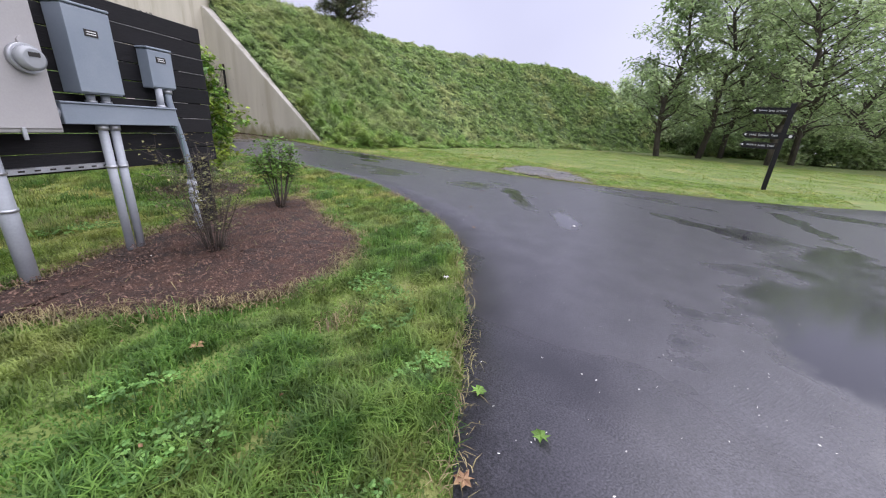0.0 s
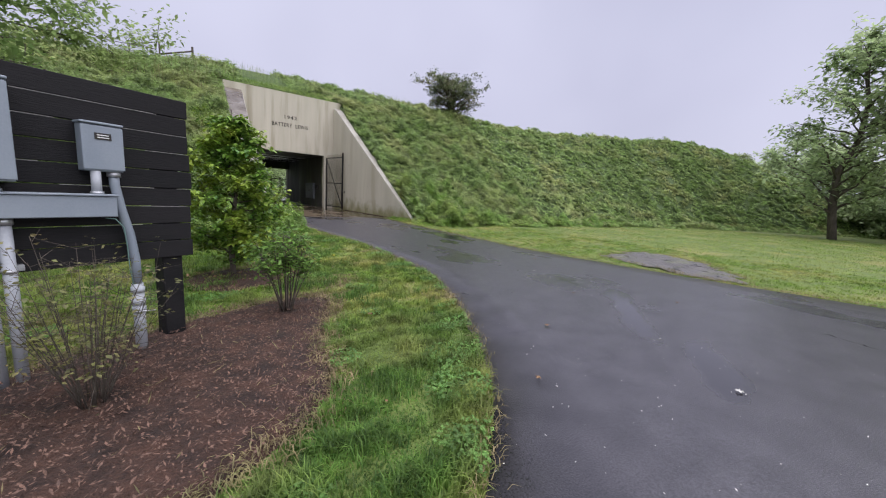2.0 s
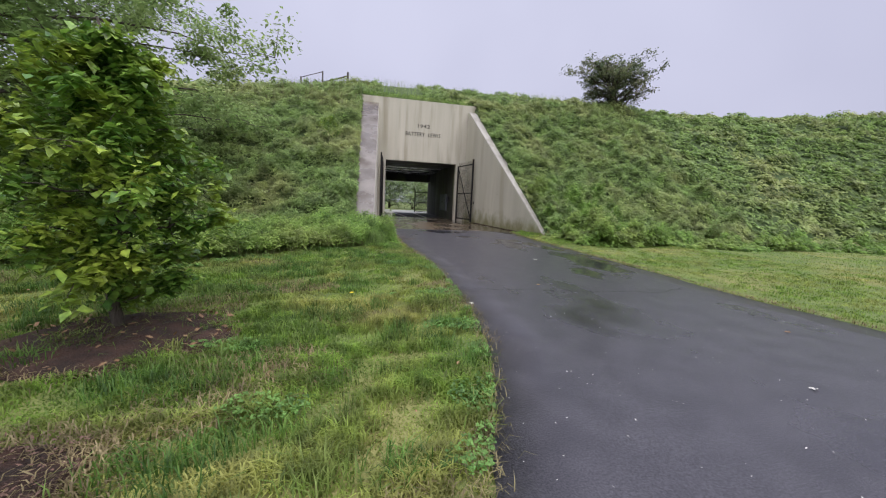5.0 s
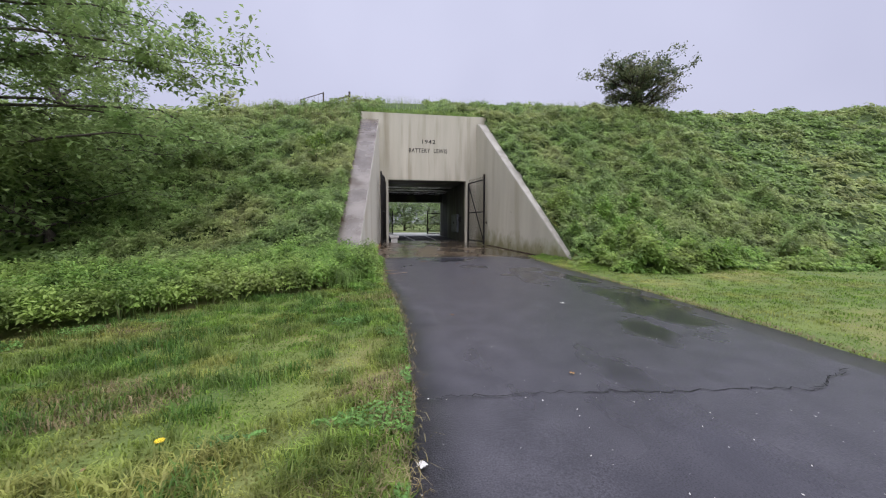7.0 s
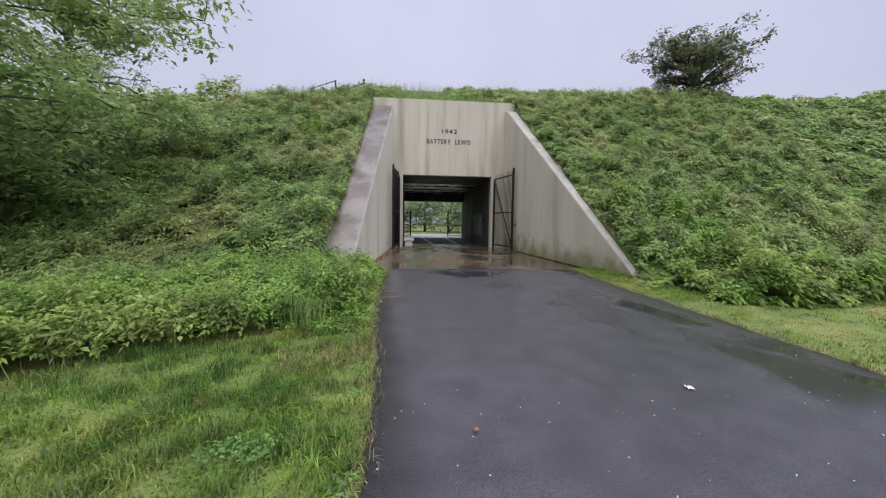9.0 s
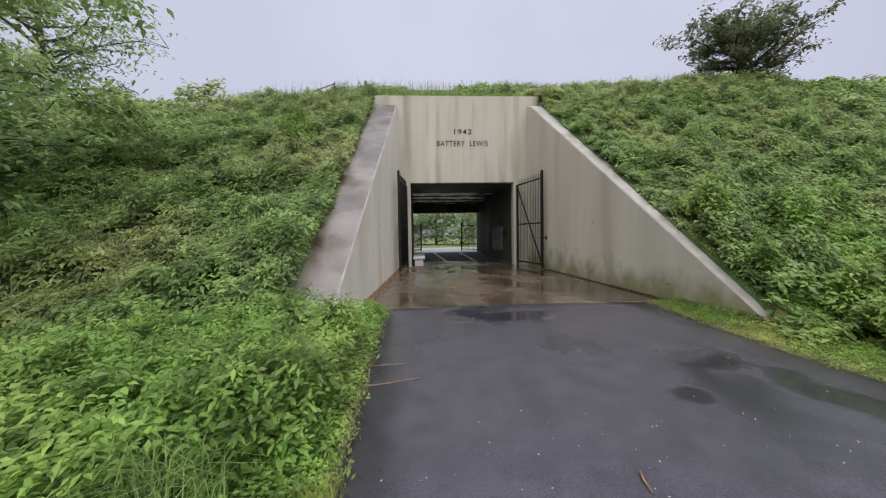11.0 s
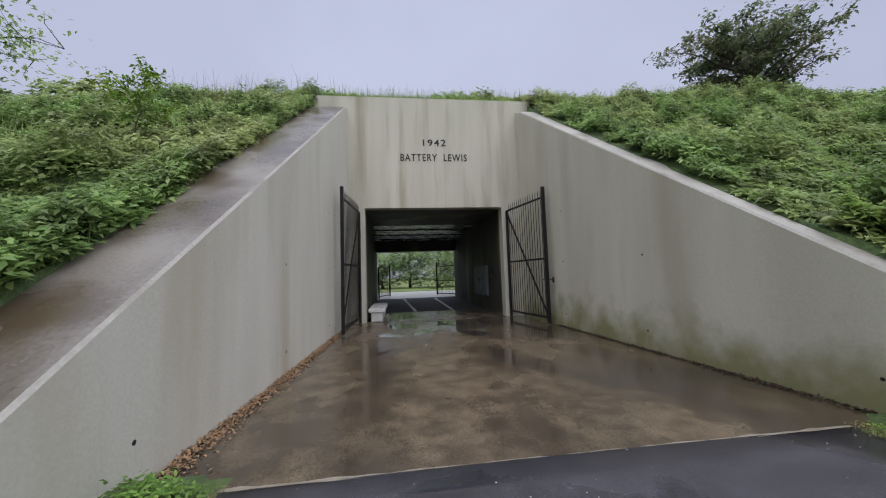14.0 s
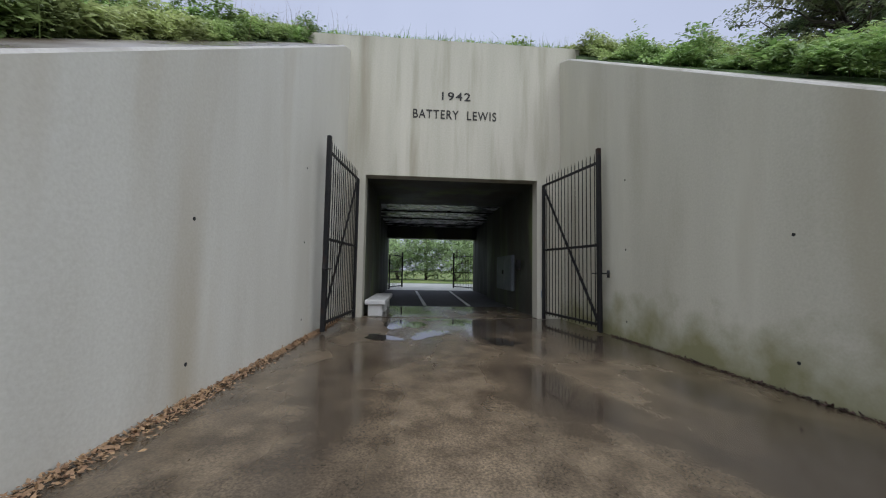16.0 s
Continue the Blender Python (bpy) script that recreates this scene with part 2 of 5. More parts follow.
def mossy(base):
    """The wall's concrete with blotches of green algae climbing unevenly from the damp foot."""
    m = base.copy()
    m.name = "mossy_wall_concrete"
    n, l = m.node_tree.nodes, m.node_tree.links
    p = n["Principled BSDF"]
    src = p.inputs["Base Color"].links[0].from_socket
    geo, sep, nz = n.new("ShaderNodeNewGeometry"), n.new("ShaderNodeSeparateXYZ"), n.new("ShaderNodeTexNoise")
    nz.inputs["Scale"].default_value, nz.inputs["Detail"].default_value = 1.7, 6
    l.new(geo.outputs["Position"], sep.inputs[0])
    l.new(geo.outputs["Position"], nz.inputs["Vector"])
    hgt = n.new("ShaderNodeMath")
    hgt.operation = "MULTIPLY_ADD"
    hgt.inputs[1].default_value = -0.5
    l.new(sep.outputs["Z"], hgt.inputs[0])
    l.new(nz.outputs["Fac"], hgt.inputs[2])
    mr, mx = n.new("ShaderNodeMapRange"), n.new("ShaderNodeMixRGB")
    mr.inputs["From Min"].default_value, mr.inputs["From Max"].default_value = 0.0, 0.42
    mr.inputs["To Max"].default_value = 0.85
    l.new(hgt.outputs[0], mr.inputs[0])
    l.new(mr.outputs[0], mx.inputs[0])
    l.new(src, mx.inputs[1])
    mx.inputs[2].default_value = (0.17, 0.16, 0.055, 1)
    l.new(mx.outputs[0], p.inputs["Base Color"])
    return m


M["mossy"] = mossy(mat("warm_wall_concrete", (0.43, 0.405, 0.315), (0.53, 0.505, 0.405), 1.1, (0.7, 0.9), 34, 0.14, 0.008, stretch=(1, 1, 0.16), third=(0.33, 0.29, 0.2), tscale=0.9, tlow=0.52, thigh=0.85, streak=True))


def wet(name, dry_a, dry_b, damp, scale, low, high, fine, bump, pools=()):
    """Wet paving: pools that shine between damp, rougher stretches; pools: where the water stands (x, y, half length, half width, turn)."""
    m, n, l, p = nodes_of(name)
    geo = n.new("ShaderNodeNewGeometry")
    mp = n.new("ShaderNodeMapping")
    mp.inputs["Scale"].default_value = (1, 0.55, 1)
    l.new(geo.outputs["Position"], mp.inputs[0])
    big, mid, small = (n.new("ShaderNodeTexNoise") for _ in range(3))
    for k, (sc, de) in zip((big, mid, small), ((scale, 5), (scale * 6, 5), (fine, 3))):
        k.inputs["Scale"].default_value, k.inputs["Detail"].default_value = sc, de
        l.new(mp.outputs[0] if k is big else geo.outputs["Position"], k.inputs["Vector"])
    w = n.new("ShaderNodeMapRange")
    w.inputs["From Min"].default_value, w.inputs["From Max"].default_value = low, high
    l.new(big.outputs["Fac"], w.inputs[0])
    if pools:
        shore = n.new("ShaderNodeTexNoise")
        shore.inputs["Scale"].default_value, shore.inputs["Detail"].default_value = 1.6, 7
        l.new(geo.outputs["Position"], shore.inputs["Vector"])
        nearest = None
        for px, py, pa, pb, turn in pools:
            pm, ln = n.new("ShaderNodeMapping"), n.new("ShaderNodeVectorMath")
            pm.vector_type = "TEXTURE"
            pm.inputs["Location"].default_value = (px, py, 0)
            pm.inputs["Rotation"].default_value = (0, 0, radians(turn))
            pm.inputs["Scale"].default_value = (pa, pb, 10)
            ln.operation = "LENGTH"
            l.new(geo.outputs["Position"], pm.inputs[0])
            l.new(pm.outputs[0], ln.inputs[0])
            if nearest is None:
                nearest = ln.outputs["Value"]
            else:
                least = n.new("ShaderNodeMath")
                least.operation = "MINIMUM"
                l.new(nearest, least.inputs[0])
                l.new(ln.outputs["Value"], least.inputs[1])
                nearest = least.outputs[0]
        jag, edge, top = n.new("ShaderNodeMath"), n.new("ShaderNodeMapRange"), n.new("ShaderNodeMath")
        jag.operation = "MULTIPLY_ADD"
        jag.inputs[1].default_value = 2.6
        l.new(shore.outputs["Fac"], jag.inputs[0])
        l.new(nearest, jag.inputs[2])
        edge.inputs["From Min"].default_value, edge.inputs["From Max"].default_value = 2.35, 1.9
        l.new(jag.outputs[0], edge.inputs[0])
        top.operation = "MAXIMUM"
        l.new(w.outputs[0], top.inputs[0])
        l.new(edge.outputs[0], top.inputs[1])
        w = top
    ramp = n.new("ShaderNodeValToRGB")
    ramp.color_ramp.elements[0].position, ramp.color_ramp.elements[0].color = 0.35, (*dry_a, 1)
    ramp.color_ramp.elements[1].position, ramp.color_ramp.elements[1].color = 0.65, (*dry_b, 1)
    l.new(mid.outputs["Fac"], ramp.inputs[0])
    sp = n.new("ShaderNodeMixRGB")
    sp.blend_type = "MULTIPLY"
    sp.inputs[0].default_value = 0.75
    l.new(ramp.outputs[0], sp.inputs[1])
    sm = n.new("ShaderNodeMapRange")
    sm.inputs["From Min"].default_value, sm.inputs["From Max"].default_value = 0.3, 0.7
    sm.inputs["To Min"].default_value, sm.inputs["To Max"].default_value = 0.3, 1.5
    l.new(small.outputs["Fac"], sm.inputs[0])
    l.new(sm.outputs[0], sp.inputs[2])
    mx = n.new("ShaderNodeMixRGB")
    l.new(w.outputs[0], mx.inputs[0])
    l.new(sp.outputs[0], mx.inputs[1])
    mx.inputs[2].default_value = (*damp, 1)
    l.new(mx.outputs[0], p.inputs["Base Color"])
    r = n.new("ShaderNodeMapRange")
    r.inputs["To Min"].default_value, r.inputs["To Max"].default_value = ROUGH[name]
    l.new(w.outputs[0], r.inputs[0])
    l.new(r.outputs[0], p.inputs["Roughness"])
    bp, bs = n.new("ShaderNodeBump"), n.new("ShaderNodeMapRange")
    bs.inputs["To Min"].default_value, bs.inputs["To Max"].default_value = bump, bump * 0.12
    l.new(w.outputs[0], bs.inputs[0])
    l.new(bs.outputs[0], bp.inputs["Strength"])
    bp.inputs["Distance"].default_value = 0.006
    l.new(small.outputs["Fac"], bp.inputs["Height"])
    l.new(bp.outputs[0], p.inputs["Normal"])
    return m


POOLS = ((-4.3, -30.4, 2.2, 0.75, -17), (-1.7, -30.9, 1.2, 0.4, -8), (-0.9, -29.2, 0.95, 0.25, 58), (1.4, -30.8, 1.3, 0.22, 14), (1.3, -12.9, 0.6, 0.4, 20), (0.4, -13.7, 0.25, 0.2, 0), (-0.5, -10.55, 0.8, 0.5, 5), (-1.4, -10.25, 0.5, 0.35, 40), (1.9, -14.2, 0.36, 1.1, 8), (1.7, -17.2, 0.6, 1.6, -12), (0.7, -18.5, 0.3, 0.7, -25), (-2.6, -27.2, 0.9, 0.2, 30), (-1.2, -25.6, 1.6, 0.22, 38))
ROUGH = {"wet_asphalt": (0.3, 0.07), "wet_concrete": (0.3, 0.06), "inner_asphalt": (0.75, 0.6)}
M["asphalt"] = wet("wet_asphalt", (0.046, 0.044, 0.052), (0.066, 0.063, 0.073), (0.03, 0.029, 0.034), 0.5, 0.58, 0.72, 90, 0.4, POOLS)
M["pad"] = wet("wet_concrete", (0.068, 0.049, 0.03), (0.15, 0.112, 0.07), (0.042, 0.032, 0.023), 0.6, 0.42, 0.6, 60, 0.2)
M["inner_asphalt"] = wet("inner_asphalt", (0.03, 0.03, 0.03), (0.05, 0.05, 0.05), (0.02, 0.02, 0.02), 0.5, 0.5, 0.7, 100, 0.4)

M["water"] = mat("puddle_water", (0.018, 0.015, 0.012), (0.03, 0.025, 0.02), 2, (0.02, 0.05), 20, 0)

# ---- mesh helpers ----


def mesh_np(name, verts, faces, material, smooth=False):
    """A mesh from arrays; faces all with the same number of corners."""
    verts, faces = np.asarray(verts, np.float32), np.asarray(faces, np.int32)
    me = bpy.data.meshes.new(name)
    me.vertices.add(len(verts))
    me.vertices.foreach_set("co", verts.ravel())
    k = faces.shape[1]
    me.loops.add(faces.size)
    me.loops.foreach_set("vertex_index", faces.ravel())
    me.polygons.add(len(faces))
    me.polygons.foreach_set("loop_start", np.arange(0, faces.size, k, dtype=np.int32))
    if smooth:
        me.polygons.foreach_set("use_smooth", np.ones(len(faces), bool))
    me.materials.append(material)
    me.update(calc_edges=True)
    return me


def part(name, data, material=None, parent=None, label=""):
    """Links a bmesh or mesh as one object under a thing or part."""
    if isinstance(data, bmesh.types.BMesh):
        me = bpy.data.meshes.new(name)
        data.to_mesh(me)
        data.free()
        me.materials.append(material)
        data = me
    ob = new(name, data)
    ob.parent = parent
    return tagged(ob, label) if label else ob


def thing(name, m, label, category, group=""):
    ob = new(name)
    ob.empty_display_size = 0.1
    ob.matrix_world = m
    return tagged(ob, label, category, group)


def box(bm, lo, hi, bevel=0.0, seg=1):
    made = bmesh.ops.create_cube(bm, size=1.0)["verts"]
    for v in made:
        v.co = Vector([lo[i] + (v.co[i] + 0.5) * (hi[i] - lo[i]) for i in range(3)])
    if bevel:
        edges = {e for v in made for e in v.link_edges}
        bmesh.ops.bevel(bm, geom=list(edges), offset=bevel, segments=seg, affect="EDGES", profile=0.5)
    return bm


def boxed(lo, hi, bevel=0.0, seg=1):
    return box(bmesh.new(), lo, hi, bevel, seg)


def tube(bm, pts, radii, seg=8, cap=True):
    """A round bar along points."""
    pts = [Vector(p) for p in pts]
    if not hasattr(radii, "__len__"):
        radii = [radii] * len(pts)
    rings = []
    for i, p in enumerate(pts):
        d = (pts[min(i + 1, len(pts) - 1)] - pts[max(i - 1, 0)]).normalized()
        a = d.cross(Vector((0.31, 0.17, 0.93)) if abs(d.z) < 0.9 else Vector((1, 0.1, 0))).normalized()
        b = d.cross(a)
        rings.append([bm.verts.new(p + radii[i] * (math.cos(2 * math.pi * k / seg) * a + math.sin(2 * math.pi * k / seg) * b)) for k in range(seg)])
    for r, s in zip(rings, rings[1:]):
        for k in range(seg):
            f = bm.faces.new((r[k], r[(k + 1) % seg], s[(k + 1) % seg], s[k]))
            f.smooth = True
    if cap:
        bm.faces.new(rings[0][::-1])
        bm.faces.new(rings[-1])
    return bm


def tubed(pts, radii, seg=8):
    return tube(bmesh.new(), pts, radii, seg)


def prism(outline, z0, z1):
    """An upright slab over a plan outline."""
    bm = bmesh.new()
    lo = [bm.verts.new((x, y, z0)) for x, y in outline]
    hi = [bm.verts.new((x, y, z1)) for x, y in outline]
    bm.faces.new(lo[::-1])
    bm.faces.new(hi)
    for i in range(len(lo)):
        j = (i + 1) % len(lo)
        bm.faces.new((lo[i], lo[j], hi[j], hi[i]))
    bmesh.ops.recalc_face_normals(bm, faces=bm.faces)
    return bm


def hull8(bottom, top):
    """A solid from four bottom and four top corners."""
    bm = bmesh.new()
    lo, hi = [bm.verts.new(p) for p in bottom], [bm.verts.new(p) for p in top]
    bm.faces.new(lo[::-1])
    bm.faces.new(hi)
    for i in range(4):
        j = (i + 1) % 4
        bm.faces.new((lo[i], lo[j], hi[j], hi[i]))
    bmesh.ops.recalc_face_normals(bm, faces=bm.faces)
    return bm


def spline(pts, n=8):
    """A smooth line through plan points."""
    p = np.array(pts, float)
    p = np.vstack([2 * p[0] - p[1], p, 2 * p[-1] - p[-2]])
    out = []
    for i in range(1, len(p) - 2):
        for t in np.arange(n) / n:
            a, b, c, d = p[i - 1 : i + 3]
            out.append(0.5 * (2 * b + (c - a) * t + (2 * a - 5 * b + 4 * c - d) * t**2 + (3 * b - a - 3 * c + d) * t**3))
    out.append(p[-2])
    return np.array(out)


def inside(px, py, poly):
    """Which points lie in a plan outline."""
    hit = np.zeros(len(px), bool)
    x, y = poly[:, 0], poly[:, 1]
    for i in range(len(poly)):
        j = i - 1
        cut = (y[i] > py) != (y[j] > py)
        with np.errstate(divide="ignore", invalid="ignore"):
            hit ^= cut & (px < (x[j] - x[i]) * (py - y[i]) / (y[j] - y[i]) + x[i])
    return hit


def smooth01(a, b, v):
    t = np.clip((v - a) / (b - a), 0, 1)
    return t * t * (3 - 2 * t)


# ---- plan ----
PORTAL_L, PORTAL_R, PORTAL_TOP, FLOOR = -2.76, 2.25, 4.15, 0.12
PAD_Y = -9.62
road_left = spline([(-24, -37), (-14, -32), (-9.6, -29.5), (-7.95, -28.5), (-6.7, -27.75), (-5.1, -26.55), (-3.9, -24.8), (-2.95, -22.6), (-2.6, -20.4), (-2.58, -17), (-2.84, -14.5), (-2.95, -12), (-2.98, PAD_Y)])
road_right = spline([(2.62, PAD_Y), (2.5, -12), (2.65, -14.6), (2.5, -18), (2.3, -20.6), (2.6, -23.3), (3.1, -26.4), (4.1, -29.8), (6.4, -33.2), (11, -37), (22, -43)])
road_poly = np.vstack([road_left, road_right, [(30, -60), (-30, -60)]])
mulch_poly = spline([(-9.7, -25.5), (-9.4, -25.15), (-8.87, -24.88), (-8.09, -24.3), (-7.2, -23.6), (-6.5, -23.3), (-5.8, -23.05), (-5.25, -23.2), (-5.42, -23.9), (-5.75, -24.7), (-6.02, -25.7), (-6.5, -26.1), (-7.2, -26.42), (-7.8, -26.28), (-8.45, -25.85), (-8.95, -25.5), (-9.4, -25.65), (-9.7, -25.5)], 5)
patch_poly = spline([(3.25, -24.6), (3.9, -22.6), (5.2, -22.3), (6.6, -22.7), (6.2, -24.2), (5.2, -25.2), (3.9, -26.0), (3.15, -25.7), (3.25, -24.6)], 7)
patch_poly = patch_poly + np.random.default_rng(4).normal(0, 0.1, patch_poly.shape)
ring_poly = np.array([(-6.08 + 0.9 * math.cos(a), -21.58 + 0.75 * math.sin(a)) for a in np.linspace(0, 2 * math.pi, 28, endpoint=False)])


def rise(y):
    return FLOOR * smooth01(-15.5, -9.3, y)


def wobble(x, y, s, seed=0.0):
    """Cheap smooth noise over the plan, about -1 to 1."""
    v = 0
    for k, (a, b, c) in enumerate(((1.0, 0.37, 0.0), (-0.53, 0.91, 1.7), (0.71, -0.83, 4.1), (0.19, 1.31, 2.3))):
        v = v + np.sin((a * x + b * y) / s * (1 + 0.37 * k) + c + seed + 1.3 * np.sin((b * x - a * y) / s * 0.6 + seed * 1.7 + k))
    return v / 3


def hill(x, y):
    """The height of the earthwork above the lawn."""
    front = -13.5 - 0.012 * np.clip(x - 15, 0, 45) ** 2
    d = y - front
    cap = 11.0 - 0.2 * np.clip(-x - 4, 0, 40) + 0.3 * np.sin(x * 0.14 + 0.6) - 0.5 * smooth01(6, 14, x)
    up = 0.655 * (1 + 0.12 * smooth01(6, 13, x)) * (d - 1.35)
    k = 1.1
    z = -k * np.logaddexp(-up / k, -cap / k)
    z = 0.22 * np.logaddexp(0, z / 0.22)
    z = z * (1 - smooth01(46, 66, x)) * smooth01(-62, -30, x)
    z = z * (1 - smooth01(11, 27, y))
    return z + np.where(z > 0.6, 0.12 * wobble(x, y, 2.3), 0)


def land(x, y):
    """Height of the ground sheet, with the cuttings before both mouths of the tunnel."""
    x, y = np.asarray(x, float), np.asarray(y, float)
    h = hill(x, y)
    near = np.where(np.abs(x - 0) < 30, np.exp(-np.clip(np.abs(x) - 3.2, 0, 9) / 2.0) * 0.12, 0)
    h = np.maximum(h - near * (y < 0), 0)
    crown = 8.3 + 0.42 * np.clip(y - 0.4, 0, 6) - 0.6 * np.clip(np.abs(x + 0.5) - 4.6, 0, 9)
    h = np.where((y > 0.3) & (y < 9), np.maximum(h, np.minimum(crown, 11)), h)
    h = np.where((x > -4.42) & (x < 3.42) & (y < 0.45), 0, h)
    h = np.where((x > -5.5) & (x < 5.5) & (y > 12.9), 0, h)
    flat = rise(y) * np.exp(-np.clip(np.abs(x) - 4, 0, 50) / 4) * (y < 30)
    shoulder = 0.16 * smooth01(2.7, 3.6, np.abs(x)) * smooth01(-16, -11, y) * (np.abs(x) < 8) * (y < 0.45) * (h < 0.3)
    lump = 0.025 * wobble(x, y, 0.9) * (np.abs(x) > 2.3)
    return h + flat + shoulder + lump - 0.02

# ---- ground ----
gx = np.unique(np.round(np.concatenate([np.arange(-14, 14, 0.35), np.arange(-70, -14, 2.0), np.arange(14, 72, 1.2), [-400, -200, -120, -90, 90, 130, 200, 400], [-4.47, -4.37, 3.38, 3.46, -5.55, -5.45, 5.45, 5.55]]), 3))
gy = np.unique(np.round(np.concatenate([np.arange(-32, 2, 0.35), np.arange(-80, -32, 3.0), np.arange(2, 30, 1.0), np.arange(30, 80, 5.0), [-400, -200, -120, 120, 200, 400], [0.4, 0.5, 12.85, 12.95]]), 3))
GX, GY = np.meshgrid(gx, gy)
GZ = land(GX, GY)
# the sheet dips under the road, the beds and the slab
flat_x, flat_y = GX.ravel(), GY.ravel()
GZ = GZ.ravel()
under = inside(flat_x, flat_y, road_poly) | ((flat_x > -4.4) & (flat_x < 3.4) & (flat_y > -9.6) & (flat_y < 0.45))
GZ = np.where(under, np.minimum(GZ, rise(flat_y) - 0.045), GZ)
nx, ny = len(gx), len(gy)
idx = np.arange(nx * ny).reshape(ny, nx)
quads = np.stack([idx[:-1, :-1], idx[:-1, 1:], idx[1:, 1:], idx[1:, :-1]], -1).reshape(-1, 4)
qx, qy = GX[:-1, :-1].ravel(), GY[:-1, :-1].ravel()
mouth = ((qx > -4.42) & (qx < 3.36) & (qy > 0.39) & (qy < 0.46)) | ((qx > -5.5) & (qx < 5.4) & (qy > 12.84) & (qy < 12.9))
steep = hill(qx, qy)[~mouth] > 0.25
quads = quads[~mouth]
ground = part("ground", mesh_np("ground", np.stack([flat_x, flat_y, GZ], -1), quads, M["lawn"], True))
ground.data.materials.append(M["bank"])
ground.data.polygons.foreach_set("material_index", steep.astype(np.int32))
tagged(ground, "uneven green lawn rising into a steep overgrown earth bank", "ground", kind="structure")


def strip(left, right, z_of, thick):
    """A slab between two plan lines of equal length."""
    bm = bmesh.new()
    n = 9
    rows = []
    for a, b in zip(left, right):
        row = []
        for k in range(n + 1):
            x, y = a + (b - a) * k / n
            crown = 0.02 * (1 - (2 * k / n - 1) ** 2)
            row.append(bm.verts.new((x, y, z_of(y) + crown)))
        rows.append(row)
    for r, s in zip(rows, rows[1:]):
        for k in range(n):
            f = bm.faces.new((r[k], r[k + 1], s[k + 1], s[k]))
            f.smooth = True
    edge = bmesh.ops.extrude_edge_only(bm, edges=[e for e in bm.edges if e.is_boundary])["geom"]
    for v in edge:
        if isinstance(v, bmesh.types.BMVert):
            v.co.z -= thick
    bmesh.ops.recalc_face_normals(bm, faces=bm.faces)
    return bm


def even(line, n):
    d = np.concatenate([[0], np.cumsum(np.hypot(*np.diff(line, axis=0).T))])
    s = np.linspace(0, d[-1], n)
    return np.stack([np.interp(s, d, line[:, 0]), np.interp(s, d, line[:, 1])], -1)


rl = even(road_left, 120)
rl = rl + np.stack([0.03 * np.sin(np.arange(120) * 2.1) + 0.02 * np.sin(np.arange(120) * 5.3), 0 * rl[:, 0]], -1)
rr = even(road_right[::-1], 120)
rr = rr + np.stack([0.03 * np.sin(np.arange(120) * 1.7), 0 * rr[:, 0]], -1)
rl[-1, 0], rr[-1, 0] = -2.98, 2.62
road = part("road", strip(rl, rr, lambda y: float(rise(y)) - 0.005, 0.08), M["asphalt"])
tagged(road, "wet dark asphalt path with puddles and small litter", "road", kind="structure")
bm = bmesh.new()
bm.faces.new([bm.verts.new(p) for p in ((-24, -37, 0.0), (-30, -60, 0.0), (30, -60, 0.0), (22, -43, 0.0))])
tagged(part("road_beyond", bm, M["asphalt"]), "wet dark asphalt yard joining the path", "road", kind="structure")


def bed(name, poly, z0, material, label, height=0.05):
    """A low heap over a plan outline, highest in its middle."""
    bm = bmesh.new()
    c = poly.mean(0)
    rings = []
    for s, h in ((1.0, -0.03), (0.97, 0.25), (0.85, 0.6), (0.6, 0.9), (0.3, 1.0)):
        rings.append([bm.verts.new((*(c + (p - c) * s), z0 + height * h + (0.012 * math.sin(17 * p[0] + 9 * s) if s < 1 else 0))) for p in poly])
    n = len(poly)
    for r, q in zip(rings, rings[1:]):
        for k in range(n):
            f = bm.faces.new((r[k], r[(k + 1) % n], q[(k + 1) % n], q[k]))
            f.smooth = True
    bm.faces.new(rings[-1])
    bmesh.ops.recalc_face_normals(bm, faces=bm.faces)
    ob = part(name, bm, material)
    return tagged(ob, label, "ground", kind="structure")


bed("mulch_bed", mulch_poly[:-1], 0.0, M["mulch"], "dark brown shredded bark mulch bed beside the grass", 0.06)
bed("mulch_ring", ring_poly, 0.0, M["mulch"], "reddish brown mulch ring under the tall shrub", 0.06)
bed("gravel_patch", patch_poly[:-1], 0.0, M["gravel"], "worn wet gravel patch beside the asphalt path", 0.012)



def crack(pts, width, z_add=0.0):
    """A dark open crack: a thin jagged ribbon on the paving."""
    line = spline(pts, 12)
    r = np.random.default_rng(len(pts))
    line = line + r.normal(0, 0.018, line.shape)
    bm = bmesh.new()
    rows = []
    for k, (x, y) in enumerate(line):
        w = width * r.uniform(0.4, 1.3)
        zz = float(rise(y)) + 0.019 + z_add
        rows.append((bm.verts.new((x, y - w, zz)), bm.verts.new((x, y + w, zz))))
    for (a, b), (c, d) in zip(rows, rows[1:]):
        bm.faces.new((a, c, d, b))
    return tagged(part("road_crack", bm, M["crack"]), "thin dark crack across the wet asphalt", "crack", "asphalt cracks", "structure")


crack([(-2.5, -19.98), (-1.98, -19.99), (-1.25, -20.03), (-0.59, -20.12), (0.35, -20.22), (0.86, -20.27), (1.08, -20.22), (1.31, -20.09), (1.66, -19.99)], 0.006)
crack([(0.1, -27.7), (-0.1, -28.4), (-0.3, -29.0), (-0.6, -29.5)], 0.022)
crack([(-0.55, -28.62), (-0.9, -29.1), (-1.32, -29.68)], 0.008)

